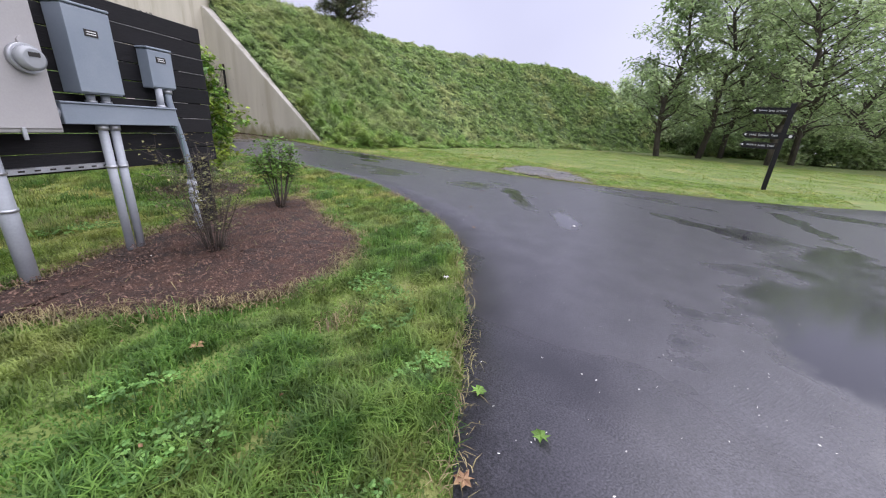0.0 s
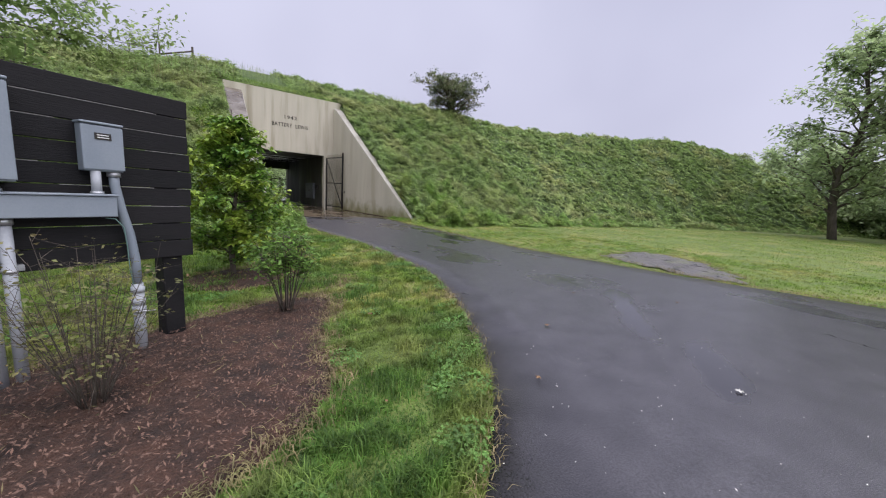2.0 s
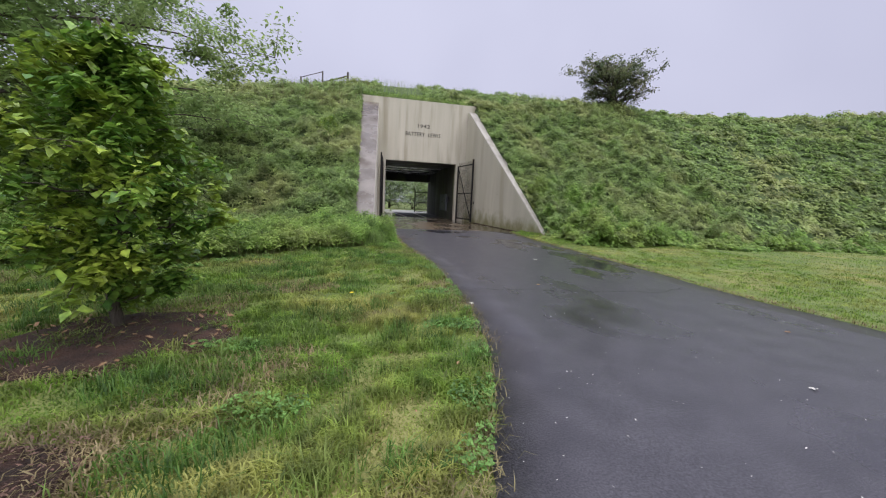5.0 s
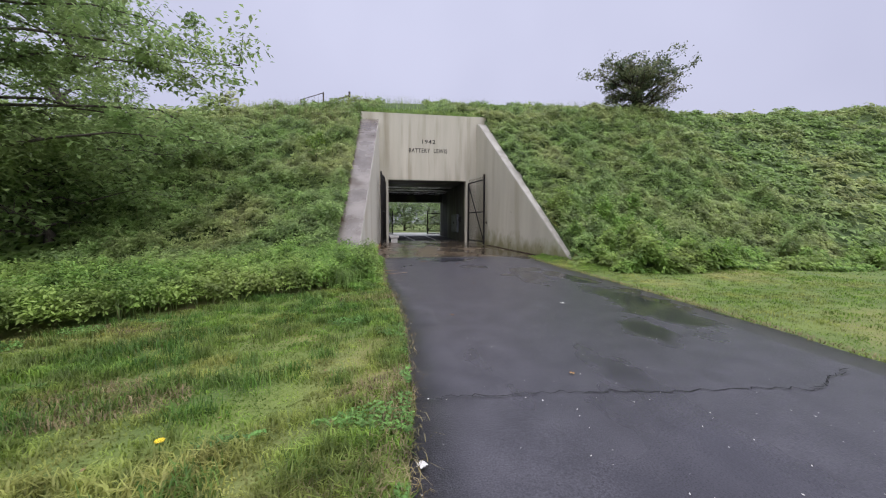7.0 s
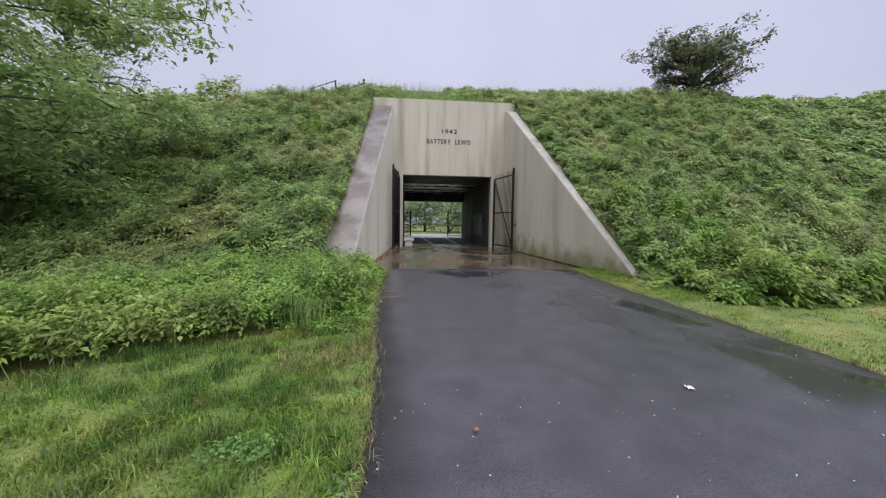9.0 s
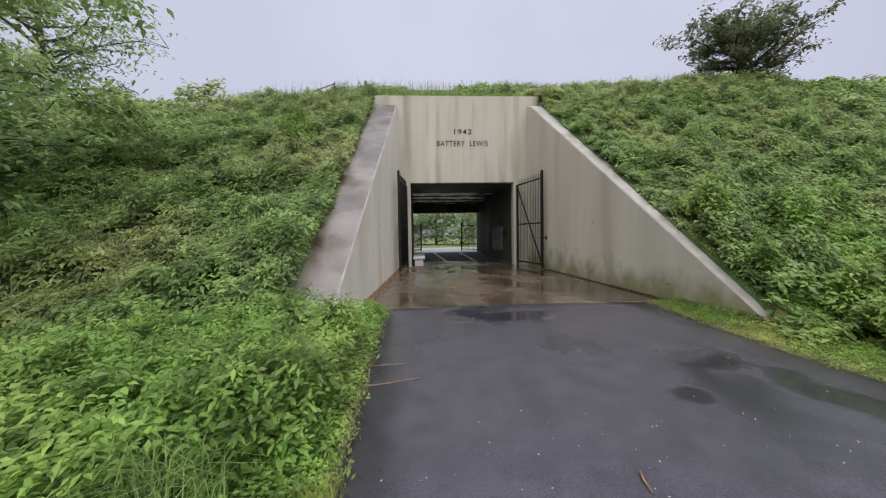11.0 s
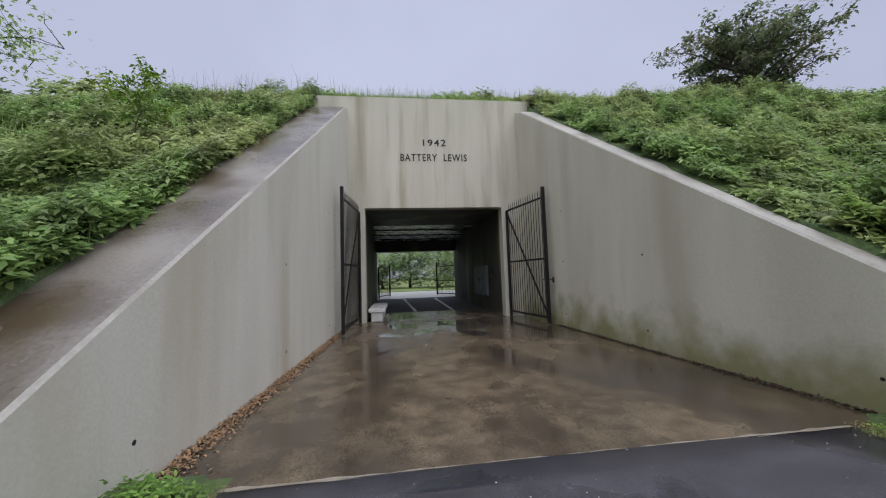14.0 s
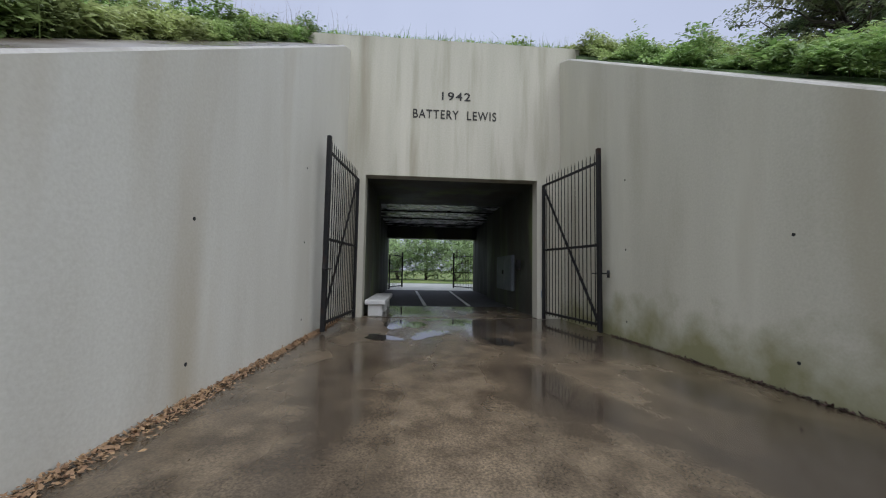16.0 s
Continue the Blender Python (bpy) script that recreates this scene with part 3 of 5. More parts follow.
# ---- concrete portal ----
slab = part("floor", prism([(-3.75, PAD_Y), (3.15, PAD_Y), (3.05, 0.0), (-3.3, 0.0)], -0.2, FLOOR - 0.01), M["pad"])
tagged(slab, "wet stained brown concrete apron with shallow puddles", "floor", kind="structure")
inner = part("floor_inside", prism([(PORTAL_L, 0.0), (PORTAL_R, 0.0), (PORTAL_R, 3.0), (PORTAL_L, 3.0)], -0.2, FLOOR), M["pad"])
tagged(inner, "damp brown concrete floor just inside the tunnel", "floor", kind="structure")
tagged(part("road_inside", prism([(-3.3, 3.0), (2.6, 3.0), (2.6, 13.0), (-3.3, 13.0)], -0.2, FLOOR + 0.004), M["inner_asphalt"]), "dark asphalt road through the tunnel", "road", kind="structure")
for sx0, sx1 in ((-0.91, -1.28), (0.75, 0.84)):
    q = [(sx0 - 0.07, 3.2), (sx0 + 0.07, 3.2), (sx1 + 0.07, 12.0), (sx1 - 0.07, 12.0)]
    tagged(part("road_stripe", prism(q, FLOOR - 0.01, FLOOR + 0.009), M["white"]), "white painted line on the tunnel road", "road marking", "tunnel road lines", "structure")

TOP = 8.27
bm = bmesh.new()
# front face with its opening, built as a ring of blocks
box(bm, (-4.55, 0.0, -0.2), (PORTAL_L, 0.42, TOP))
box(bm, (PORTAL_R, 0.0, -0.2), (3.55, 0.42, TOP))
box(bm, (PORTAL_L, 0.0, PORTAL_TOP), (PORTAL_R, 0.42, TOP))
wall_front = part("wall_front", bm, M["face"])
tagged(wall_front, "weathered beige concrete portal wall with rain streaks", "wall", kind="structure")


def wing(name, x_in0, x_in1, x_out, y_end, fall, label):
    """A retaining wall whose top falls with the bank: body and lighter worn coping."""
    def top(y):
        return 7.95 + fall * y
    ys = [0.0, -0.55] + list(np.linspace(-1.2, y_end, 14))
    bm = bmesh.new()
    rows = []
    for y in ys:
        f = -y / 11.8
        xi = x_in0 + (x_in1 - x_in0) * f
        out = 1 if x_out > xi else -1
        zt = min(top(y), 7.62 + 0.2 * (1 + y)) if y > -0.6 else top(y)
        rows.append([bm.verts.new(p) for p in ((xi, y, -0.3), (xi, y, zt - 0.03), (xi + 0.03 * out, y, zt), (xi + 0.09 * out, y, zt + 0.006), (x_out, y, zt + 0.02), (x_out, y, -0.3))])
    for r, s in zip(rows, rows[1:]):
        for k in range(5):
            f = bm.faces.new((r[k], r[k + 1], s[k + 1], s[k]))
            f.material_index = (0, 2, 1, 1, 0)[k]
    bm.faces.new(rows[0])
    bm.faces.new(rows[-1][::-1])
    bmesh.ops.recalc_face_normals(bm, faces=bm.faces)
    me = bpy.data.meshes.new(name)
    bm.to_mesh(me)
    bm.free()
    me.materials.append(M["mossy"] if x_in0 > 0 else M["concrete"])
    me.materials.append(M["cap_pale"] if x_in0 > 0 else M["cap"])
    me.materials.append(M["cap_pale"])
    return tagged(part(name, me), label, "wall", kind="structure")


west = wing("wall_west", -3.3, -3.72, -4.5, -11.5, 0.667, "pale concrete wing wall with a broad wet sloping top")
east = wing("wall_east", 2.95, 3.28, 3.56, -11.9, 0.662, "beige concrete wing wall with mossy foot and sloping top")

# tie holes left by the formwork
hole = tubed([(0, 0, -0.006), (0, 0, 0.002)], 0.021, 10)
hole_mesh = bpy.data.meshes.new("tie_hole")
hole.to_mesh(hole_mesh)
hole.free()
hole_mesh.materials.append(M["crack"])
for wall, x0, x1, s in ((west, -3.3, -3.72, 1), (east, 2.95, 3.28, -1)):
    for y in (-3.1, -6.25, -9.5):
        for z in (0.48, 1.95, 3.4):
            if z < 7.5 + 0.68 * y:
                h = part("tie_hole", hole_mesh, None, wall)
                h.matrix_local = pose(x0 + (x1 - x0) * (-y / 11.8) + 0.001 * s, y, z, 0, 90 * s, 0)

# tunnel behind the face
tagged(part("wall_tunnel_west", boxed((-4.2, 0.42, -0.2), (PORTAL_L - 0.0, 4.4, 4.6)), M["inner"]), "damp concrete tunnel wall with interior shade in its colour", "wall", kind="structure")
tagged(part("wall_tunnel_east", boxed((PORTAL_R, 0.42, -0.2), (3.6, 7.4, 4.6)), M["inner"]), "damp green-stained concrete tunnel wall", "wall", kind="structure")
# chamber walls: the shade of the depth is painted on as near-black concrete
tagged(part("wall_chamber_west", boxed((-4.2, 4.4, -0.2), (-3.17, 13.0, 4.6)), M["deep_shade"]), "concrete wall deep in the tunnel, coloured near-black for shade", "wall", kind="structure")
tagged(part("wall_chamber_east", boxed((2.53, 7.4, -0.2), (3.6, 13.0, 4.6)), M["deep_shade"]), "concrete wall deep in the tunnel, coloured near-black for shade", "wall", kind="structure")
tagged(part("ceiling", boxed((PORTAL_L, 0.42, PORTAL_TOP), (PORTAL_R, 4.4, 4.6)), M["inner"]), "concrete ceiling of the tunnel mouth, coloured dark for shade", "ceiling", kind="structure")
tagged(part("ceiling_chamber", boxed((-3.17, 4.4, PORTAL_TOP + 0.05), (2.53, 12.4, 4.7)), M["peel_glint"]), "peeling ceiling inside the tunnel with daylight glints painted white", "ceiling", kind="structure")
for k, y in enumerate(np.linspace(6.3, 11.0, 3)):
    tagged(part("ceiling_beam", boxed((-3.17, y - 0.07, PORTAL_TOP + 0.0), (2.53, y + 0.07, PORTAL_TOP + 0.05), 0.01), M["iron"]), "dark rusty beam under the peeling ceiling", "beam", "ceiling beams", "structure")
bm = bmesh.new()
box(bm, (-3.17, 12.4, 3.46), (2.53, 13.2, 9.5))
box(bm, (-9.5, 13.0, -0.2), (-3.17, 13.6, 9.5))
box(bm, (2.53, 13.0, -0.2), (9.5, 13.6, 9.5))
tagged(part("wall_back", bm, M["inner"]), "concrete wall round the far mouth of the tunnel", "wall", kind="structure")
tagged(part("floor_outside", prism([(-5.4, 13.0), (5.4, 13.0), (7.0, 24.0), (-7.0, 24.0)], -0.2, FLOOR), mat("pale_concrete", (0.34, 0.33, 0.31), (0.46, 0.45, 0.43), 1.0, (0.3, 0.5), 40, 0.1)), "pale wet concrete apron beyond the tunnel", "floor", kind="structure")

# inscription, cut dark into the wall


def words(text, size, cx, z):
    cu = bpy.data.curves.new("lettering", "FONT")
    cu.body, cu.size, cu.extrude, cu.align_x, cu.space_character = text, size, 0.006, "CENTER", 1.18
    cu.offset = 0.012
    ob = bpy.data.objects.new("lettering", cu)
    me = bpy.data.meshes.new_from_object(ob)
    bpy.data.objects.remove(ob)
    me.materials.append(M["ink"])
    xs = [v.co.x for v in me.vertices]
    return me, max(xs) - min(xs)


def lettering(text, width, height, place, parent, rx=90, rz=0, material=None, name="lettering", label=""):
    """Flat letters of the given width and cap height on an upright face."""
    me, w = words(text, 1.0, 0, 0)
    zs = [v.co.y for v in me.vertices]
    h = max(zs) - min(zs)
    low = min(zs)
    for v in me.vertices:
        v.co.x *= width / w
        v.co.y = (v.co.y - low) * height / h
    if material:
        me.materials[0] = material
    ob = part(name, me, None, parent, label)
    ob.matrix_local = pose(*place, rx, 0, rz)
    return ob


lettering("1942", 0.85, 0.25, (-0.23, -0.006, 6.45), wall_front, label="dark engraved date")
lettering("BATTERY  LEWIS", 2.46, 0.27, (-0.23, -0.006, 5.88), wall_front, label="dark engraved name")

# ---- iron gates ----


def gate(hinge, tip, label, height=3.85, low=0.2, n=15, latch=True, braced=True):
    """An open picket gate: posts, rails, brace, pickets and latch."""
    hx, hy = hinge
    tx, ty = tip
    w = math.hypot(tx - hx, ty - hy)
    g = thing("iron_gate", pose(hx, hy, FLOOR, 0, 0, math.degrees(math.atan2(ty - hy, tx - hx))), label, "gate", "iron gates")
    part("hinge_post", boxed((-0.04, -0.04, 0.0), (0.04, 0.04, height + 0.02), 0.006), M["iron"], g)
    part("end_post", boxed((w - 0.045, -0.045, 0.03), (w + 0.045, 0.045, height + 0.32), 0.008), M["iron"], g)
    for z in (low, height * 0.51, height):
        part("rail", boxed((0.04, -0.02, z - 0.03), (w - 0.045, 0.02, z + 0.03), 0.004), M["iron"], g)
    if braced:
        part("brace", hull8([(0.04, -0.025, height - 0.15), (0.04, 0.0, height - 0.15), (w - 0.05, 0.0, low + 0.02), (w - 0.05, -0.025, low + 0.02)], [(0.04, -0.025, height - 0.03), (0.04, 0.0, height - 0.03), (w - 0.05, 0.0, low + 0.15), (w - 0.05, -0.025, low + 0.15)]), M["iron"], g)
    bm = bmesh.new()
    tube(bm, [(0, 0, low - 0.08), (0, 0, height + 0.17), (0, 0, height + 0.26)], [0.011, 0.011, 0.002], 6)
    me = bpy.data.meshes.new("picket")
    bm.to_mesh(me)
    bm.free()
    me.materials.append(M["iron"])
    for k in range(n):
        p = part("picket", me, None, g)
        p.location = (w * (k + 1) / (n + 1), 0.008, 0)
    if latch:
        part("latch", tube(tube(bmesh.new(), [(w - 0.3, 0.05, 1.33), (w + 0.26, 0.05, 1.33)], 0.016, 6), [(w + 0.22, 0.05, 1.4), (w + 0.22, 0.05, 1.24)], 0.03, 6), M["iron"], g, "rusty sliding bolt")
    return g


gate((-2.95, -0.14), (-3.16, -2.5), "tall black iron picket gate folded open against the wall")
gate((2.4, -0.14), (2.82, -2.45), "tall black iron picket gate folded open against the wall")
gate((-3.1, 13.7), (-2.35, 16.2), "small black iron gate standing open beyond the tunnel", 2.3, 0.15, 12, braced=False)
gate((2.6, 13.7), (1.45, 15.9), "small black iron gate standing open beyond the tunnel", 2.3, 0.15, 12, braced=False)

# ---- tunnel things ----


def bench(y0, y1, x0, x1, label):
    b = thing("bench", pose((x0 + x1) / 2, (y0 + y1) / 2, FLOOR), label, "bench", "tunnel benches")
    hx, hy = (x1 - x0) / 2, (y1 - y0) / 2
    part("seat", boxed((-hx, -hy, 0.33), (hx, hy, 0.46), 0.02, 2), M["bench"], b)
    for s in (-1, 1):
        part("leg", boxed((-hx * 0.7, s * hy * 0.75 - 0.1, 0.0), (hx * 0.7, s * hy * 0.75 + 0.1, 0.33), 0.015), M["bench"], b)


bench(0.1, 1.5, -2.7, -2.12, "pale concrete bench against the tunnel wall")
bench(1.62, 3.0, -2.7, -2.12, "pale concrete bench against the tunnel wall")
cab = thing("electrical_cabinet", pose(PORTAL_R, 3.5, 0.75), "grey steel electrical cabinet on the tunnel wall", "cabinet")
part("body", boxed((-0.12, -1.15, 0.0), (0.0, 1.15, 1.3), 0.01), M["cabinet"], cab)
for s in (-1, 1):
    d = part("door", boxed((-0.14, min(0.02 * s, 1.1 * s), 0.05), (-0.121, max(0.02 * s, 1.1 * s), 1.25), 0.004), M["cabinet"], cab)
    part("handle", boxed((-0.17, 0.06 * s - 0.02, 0.6), (-0.141, 0.06 * s + 0.02, 0.75), 0.004), M["iron"], d)
sw = thing("switch_box", pose(PORTAL_R, 1.75, 1.5), "small black switch box on the tunnel wall", "switch box")
part("body", boxed((-0.1, -0.14, 0.0), (0.0, 0.14, 0.36), 0.01), M["iron"], sw)
part("cover", boxed((-0.112, -0.11, 0.04), (-0.101, 0.11, 0.32), 0.004), M["iron"], sw)
oc = thing("outlet_box", pose(2.42, 0.0, 0.72), "small grey outlet box low on the portal wall", "outlet box")
part("body", boxed((-0.06, -0.07, 0.0), (0.06, 0.0, 0.2), 0.008), M["grey_paint"], oc)
part("conduit", tubed([(0, -0.03, 0.0), (0, -0.03, -0.55)], 0.013), M["grey_paint"], oc)

# ---- utility screen and meters ----
U = pose(-6.82, -23.87, 0.0, 0, 0, 24.0)
screen = thing("utility_screen", U, "black-painted plank screen on posts behind electric meters", "fence")
for k in range(9):
    z0 = 0.84 + k * 0.1645
    sh = 0.004 * math.sin(k * 2.7)
    part("plank", boxed((-2.7, -0.012 + sh, z0), (0.012 * math.sin(k * 5.1), 0.028 + sh, z0 + 0.157), 0.004), M["black_wood"], screen)
for k, a, b in ((8, -1.1, -0.25), (7, -1.3, -0.9), (7, -0.5, -0.02), (6, -0.35, -0.03), (5, -1.3, -1.0), (4, -0.9, -0.3), (4, -0.12, -0.01), (3, -2.4, -1.5), (2, -0.8, -0.4), (3, -0.4, -0.05)):
    z0 = 0.84 + k * 0.1645
    part("seam", boxed((a, -0.0145, z0 - 0.0085), (b, -0.0125, z0 - 0.003)), M["seam"], screen, "pale gap between planks")
for x in (-0.25, -2.5):
    part("post", boxed((x, 0.032, -0.1), (x + 0.17, 0.2, 2.25), 0.008), M["black_wood"], screen)


def steel_box(name, x0, x1, z0, z1, depth, label, category, paint, tag=True, back=0.014):
    """A steel enclosure: body, lipped cover, label plate and hub."""
    b = thing(name, U @ pose((x0 + x1) / 2, -back, z0), label, category)
    h = (x1 - x0) / 2
    zz = z1 - z0
    part("body", boxed((-h, -depth, 0.0), (h, 0.0, zz), 0.008, 2), paint, b)
    cover = part("cover", boxed((-h - 0.006, -depth - 0.014, 0.012), (h + 0.006, -depth + 0.002, zz - 0.012), 0.006, 2), paint, b)
    part("lid", boxed((-h - 0.01, -depth - 0.02, zz), (h + 0.01, 0.0, zz + 0.018), 0.006, 2), paint, b)
    if tag:
        pl = part("label_plate", boxed((-0.05, -depth - 0.019, zz * 0.68), (0.05, -depth - 0.0145, zz * 0.68 + 0.05), 0.0), M["ink"], cover, "black label with unreadable white lines")
        for j in range(2):
            part("print_line", boxed((-0.035, -depth - 0.0215, zz * 0.68 + 0.012 + 0.018 * j), (0.035, -depth - 0.0195, zz * 0.68 + 0.019 + 0.018 * j)), M["white"], pl)
    return b


steel_box("disconnect_box", -1.48, -1.15, 1.5, 2.16, 0.2, "tall grey steel disconnect box above the cable trough", "electrical box", M["grey_paint"])
steel_box("junction_box", -0.79, -0.55, 1.61, 1.97, 0.13, "small grey steel junction box with a black label", "electrical box", M["grey_paint"])
trough = thing("cable_trough", U @ pose(-1.12, -0.05, 1.25), "long grey steel cable trough across the black planks", "cable trough")
part("body", boxed((-0.51, -0.13, 0.0), (0.5, 0.0, 0.165), 0.005), M["grey_paint"], trough)
part("lid", boxed((-0.52, -0.145, 0.165), (0.51, 0.0, 0.18), 0.004), M["grey_paint"], trough)
meter_cab = thing("meter_cabinet", U @ pose(-2.03, -0.05, 1.19), "large light grey meter cabinet with a round meter", "electrical cabinet")
part("body", boxed((-0.32, -0.24, 0.0), (0.31, 0.0, 1.12), 0.01, 2), M["beige_paint"], meter_cab)
dr = part("door", boxed((-0.31, -0.254, 0.03), (0.3, -0.241, 1.09), 0.006, 2), M["beige_paint"], meter_cab)
part("latch", boxed((0.05, -0.262, -0.05), (0.075, -0.245, 0.04), 0.003), M["steel"], dr, "small pale hasp")
bm = bmesh.new()
tube(bm, [(0.18, -0.254, 0.51), (0.18, -0.3, 0.51)], [0.1, 0.098], 28)
ring = part("meter_ring", bm, M["steel"], meter_cab, "bright steel meter collar")
bm = bmesh.new()
tube(bm, [(0.18, -0.3, 0.51), (0.18, -0.345, 0.51), (0.18, -0.362, 0.51)], [0.084, 0.08, 0.06], 28)
dial = part("meter_face", bm, M["meter"], meter_cab, "round glass-fronted electric meter")
part("display", boxed((0.15, -0.366, 0.52), (0.215, -0.3605, 0.55)), M["ink"], dial)
hasp = part("seal_hub", tubed([(0.2, -0.254, 0.62), (0.2, -0.27, 0.62)], 0.035, 14), M["beige_paint"], meter_cab)


def pipe(x, z1, r, label, bands=(), y=-0.1, hub=True):
    p = thing("conduit_pipe", U @ pose(x, y, -0.02), label, "pipe", "grey conduit pipes")
    part("tube", tubed([(0, 0, 0), (0, 0, z1 + 0.02)], r, 16), M["pvc"], p)
    for z in bands:
        part("clamp", tubed([(0, 0, z), (0, 0, z + 0.025)], r + 0.007, 16), M["steel"], p)
    if hub:
        part("hub", tubed([(0, 0, z1 - 0.03), (0, 0, z1 + 0.018)], r + 0.01, 16), M["steel"], p)
    return p


pipe(-1.31, 1.25, 0.036, "straight light grey plastic conduit into the ground", (0.88,))
pipe(-1.21, 1.25, 0.036, "straight light grey plastic conduit into the ground", (0.88,))
pipe(-2.1, 1.19, 0.058, "thick light grey plastic conduit under the meter cabinet", (0.62, 0.9))
strut = thing("strut_channel", U @ pose(-1.85, -0.045, 0.86), "slotted steel strut bar across the conduits", "strut channel")
part("channel", boxed((-0.75, -0.02, 0.0), (0.72, 0.03, 0.045), 0.003), M["steel"], strut)
for k in range(14):
    part("slot", boxed((-0.7 + k * 0.1, -0.0225, 0.016), (-0.66 + k * 0.1, -0.0195, 0.03)), M["ink"], strut)
for x, z0, z1 in ((-1.36, 1.43, 1.5), (-1.24, 1.43, 1.5), (-0.72, 1.43, 1.61)):
    nip = thing("pipe_nipple", U @ pose(x, -0.12, z0 - 0.002), "short grey pipe between trough and box", "pipe", "grey pipe nipples")
    part("tube", tubed([(0, 0, 0), (0, 0, z1 - z0 + 0.004)], 0.032, 14), M["pvc"], nip)
    part("hub", tubed([(0, 0, 0.002), (0, 0, 0.022)], 0.042, 14), M["steel"], nip)
nip = thing("pipe_nipple", U @ pose(-1.72, -0.12, 1.34), "thick grey pipe joining cabinet and trough", "pipe", "grey pipe nipples")
part("tube", tubed([(0, 0, 0), (0.1, 0, 0)], 0.045, 14), M["pvc"], nip)
flex = thing("bent_conduit", U @ pose(-0.6, -0.09, 1.61), "bent grey conduit with slip joint into the mulch", "pipe")
part("tube", tubed([(0, 0, 0), (0.0, 0, -0.1), (0.03, 0, -0.3), (0.075, -0.005, -0.52), (0.1, -0.01, -0.75), (0.1, -0.012, -0.98)], 0.034, 14), M["grey_paint"], flex)
part("slip_joint", tubed([(0.1, -0.012, -0.96), (0.1, -0.012, -1.64)], 0.043, 16), M["pvc"], flex, "lighter grey slip joint")
for z in (-0.99, -1.1, -1.17):
    part("clamp", tubed([(0.1, -0.012, z), (0.1, -0.012, z - 0.05)], 0.05, 16), M["pvc"], flex)
part("wire_tie", tubed([(0.04, -0.06, -1.2), (0.2, -0.065, -1.22)], 0.005, 6), M["steel"], flex)
part("hub", tubed([(0, 0, 0.0), (0, 0, -0.04)], 0.045, 14), M["steel"], flex)
gw = thing("ground_wire", U @ pose(-0.66, -0.15, 1.24), "thin green grounding wire below the cable trough", "wire")
part("wire", tubed([(-0.03, 0, 0.0), (0.03, 0, -0.01), (0.08, 0.0, -0.08), (0.1, 0.02, -0.25), (0.11, 0.03, -0.45), (0.13, 0.03, -0.62)], 0.004, 6), M["green_wire"], gw)

# ---- fingerpost and far post ----
sign = thing("fingerpost", pose(8.75, -30.9, 0.0), "black wooden fingerpost with three white-lettered arms", "signpost")
part("post", boxed((-0.07, -0.07, -0.1), (0.07, 0.07, 2.97), 0.008), M["iron"], sign)
for text, z, ln, y0 in (("Battery Lewis Entrance", 2.72, 1.08, 0.02), ("Lewis Overlook Trail", 1.9, 1.12, -0.0), ("Battery Lewis Trail", 1.55, 1.12, 0.0)):
    h = 0.11
    bm = bmesh.new()
    out = [(0.05, -h), (ln - 0.1, -h), (ln, 0), (ln - 0.1, h), (0.05, h)]
    f0 = [bm.verts.new((-0.06, y, z + q)) for y, q in out]
    f1 = [bm.verts.new((-0.02, y, z + q)) for y, q in out]
    bm.faces.new(f0)
    bm.faces.new(f1[::-1])
    for i in range(5):
        j = (i + 1) % 5
        bm.faces.new((f0[i], f1[i], f1[j], f0[j]))
    bmesh.ops.recalc_face_normals(bm, faces=bm.faces)
    arm = part("arm", bm, M["iron"], sign)
    total, at = len(text), 0
    for word in text.split():
        mid = (at + len(word) / 2) / total
        lettering(word, ln * 0.66 * len(word) / total, 0.07, (-0.063, ln * (0.82 - 0.7 * mid), z - 0.03), arm, 90, -90, M["white"], label="white lettering")
        at += len(word) + 1
    tri = bmesh.new()
    tri.faces.new([tri.verts.new(p) for p in ((-0.0635, ln - 0.03, z), (-0.0635, ln - 0.11, z + 0.045), (-0.0635, ln - 0.11, z - 0.045))])
    part("arrow", tri, M["white"], arm, "white arrow head")
stub = part("arm", boxed((-0.06, -0.3, 1.83), (-0.02, -0.05, 1.97), 0.006), M["iron"], sign)
part("marker", tubed([(-0.06, -0.2, 1.9), (-0.066, -0.2, 1.9)], 0.05, 16), M["white"], stub, "round white trail marker")
bl = thing("black_post", pose(11.7, -34.8, 0.0), "black wooden post at the lawn edge", "post")
part("shaft", boxed((-0.06, -0.06, -0.1), (0.06, 0.06, 1.9), 0.01), M["iron"], bl)

# broken rail fence on the crest
rail = thing("rail_fence", pose(-5.7, 6.1, float(land(-5.7, 6.1))), "weathered dark rail fence on the bank crest", "fence")
part("post", boxed((-0.07, -0.07, -0.3), (0.07, 0.07, 1.15), 0.01), M["bark"], rail)
part("rail", tubed([(0.0, 0, 0.85), (-1.9, 0, 0.15)], 0.06, 8), M["bark"], rail)
part("post", boxed((-2.0, -0.05, -0.5), (-1.9, 0.05, 1.0), 0.01), M["bark"], rail)
part("rail", tubed([(-1.95, 0, 0.95), (-3.6, 0, 0.35)], 0.03, 8), M["bark"], rail)
part("post", boxed((-3.65, -0.05, -0.8), (-3.55, 0.05, 0.4), 0.01), M["bark"], rail)

# ---- leaves, grass, weeds ----
rng = np.random.default_rng(7)


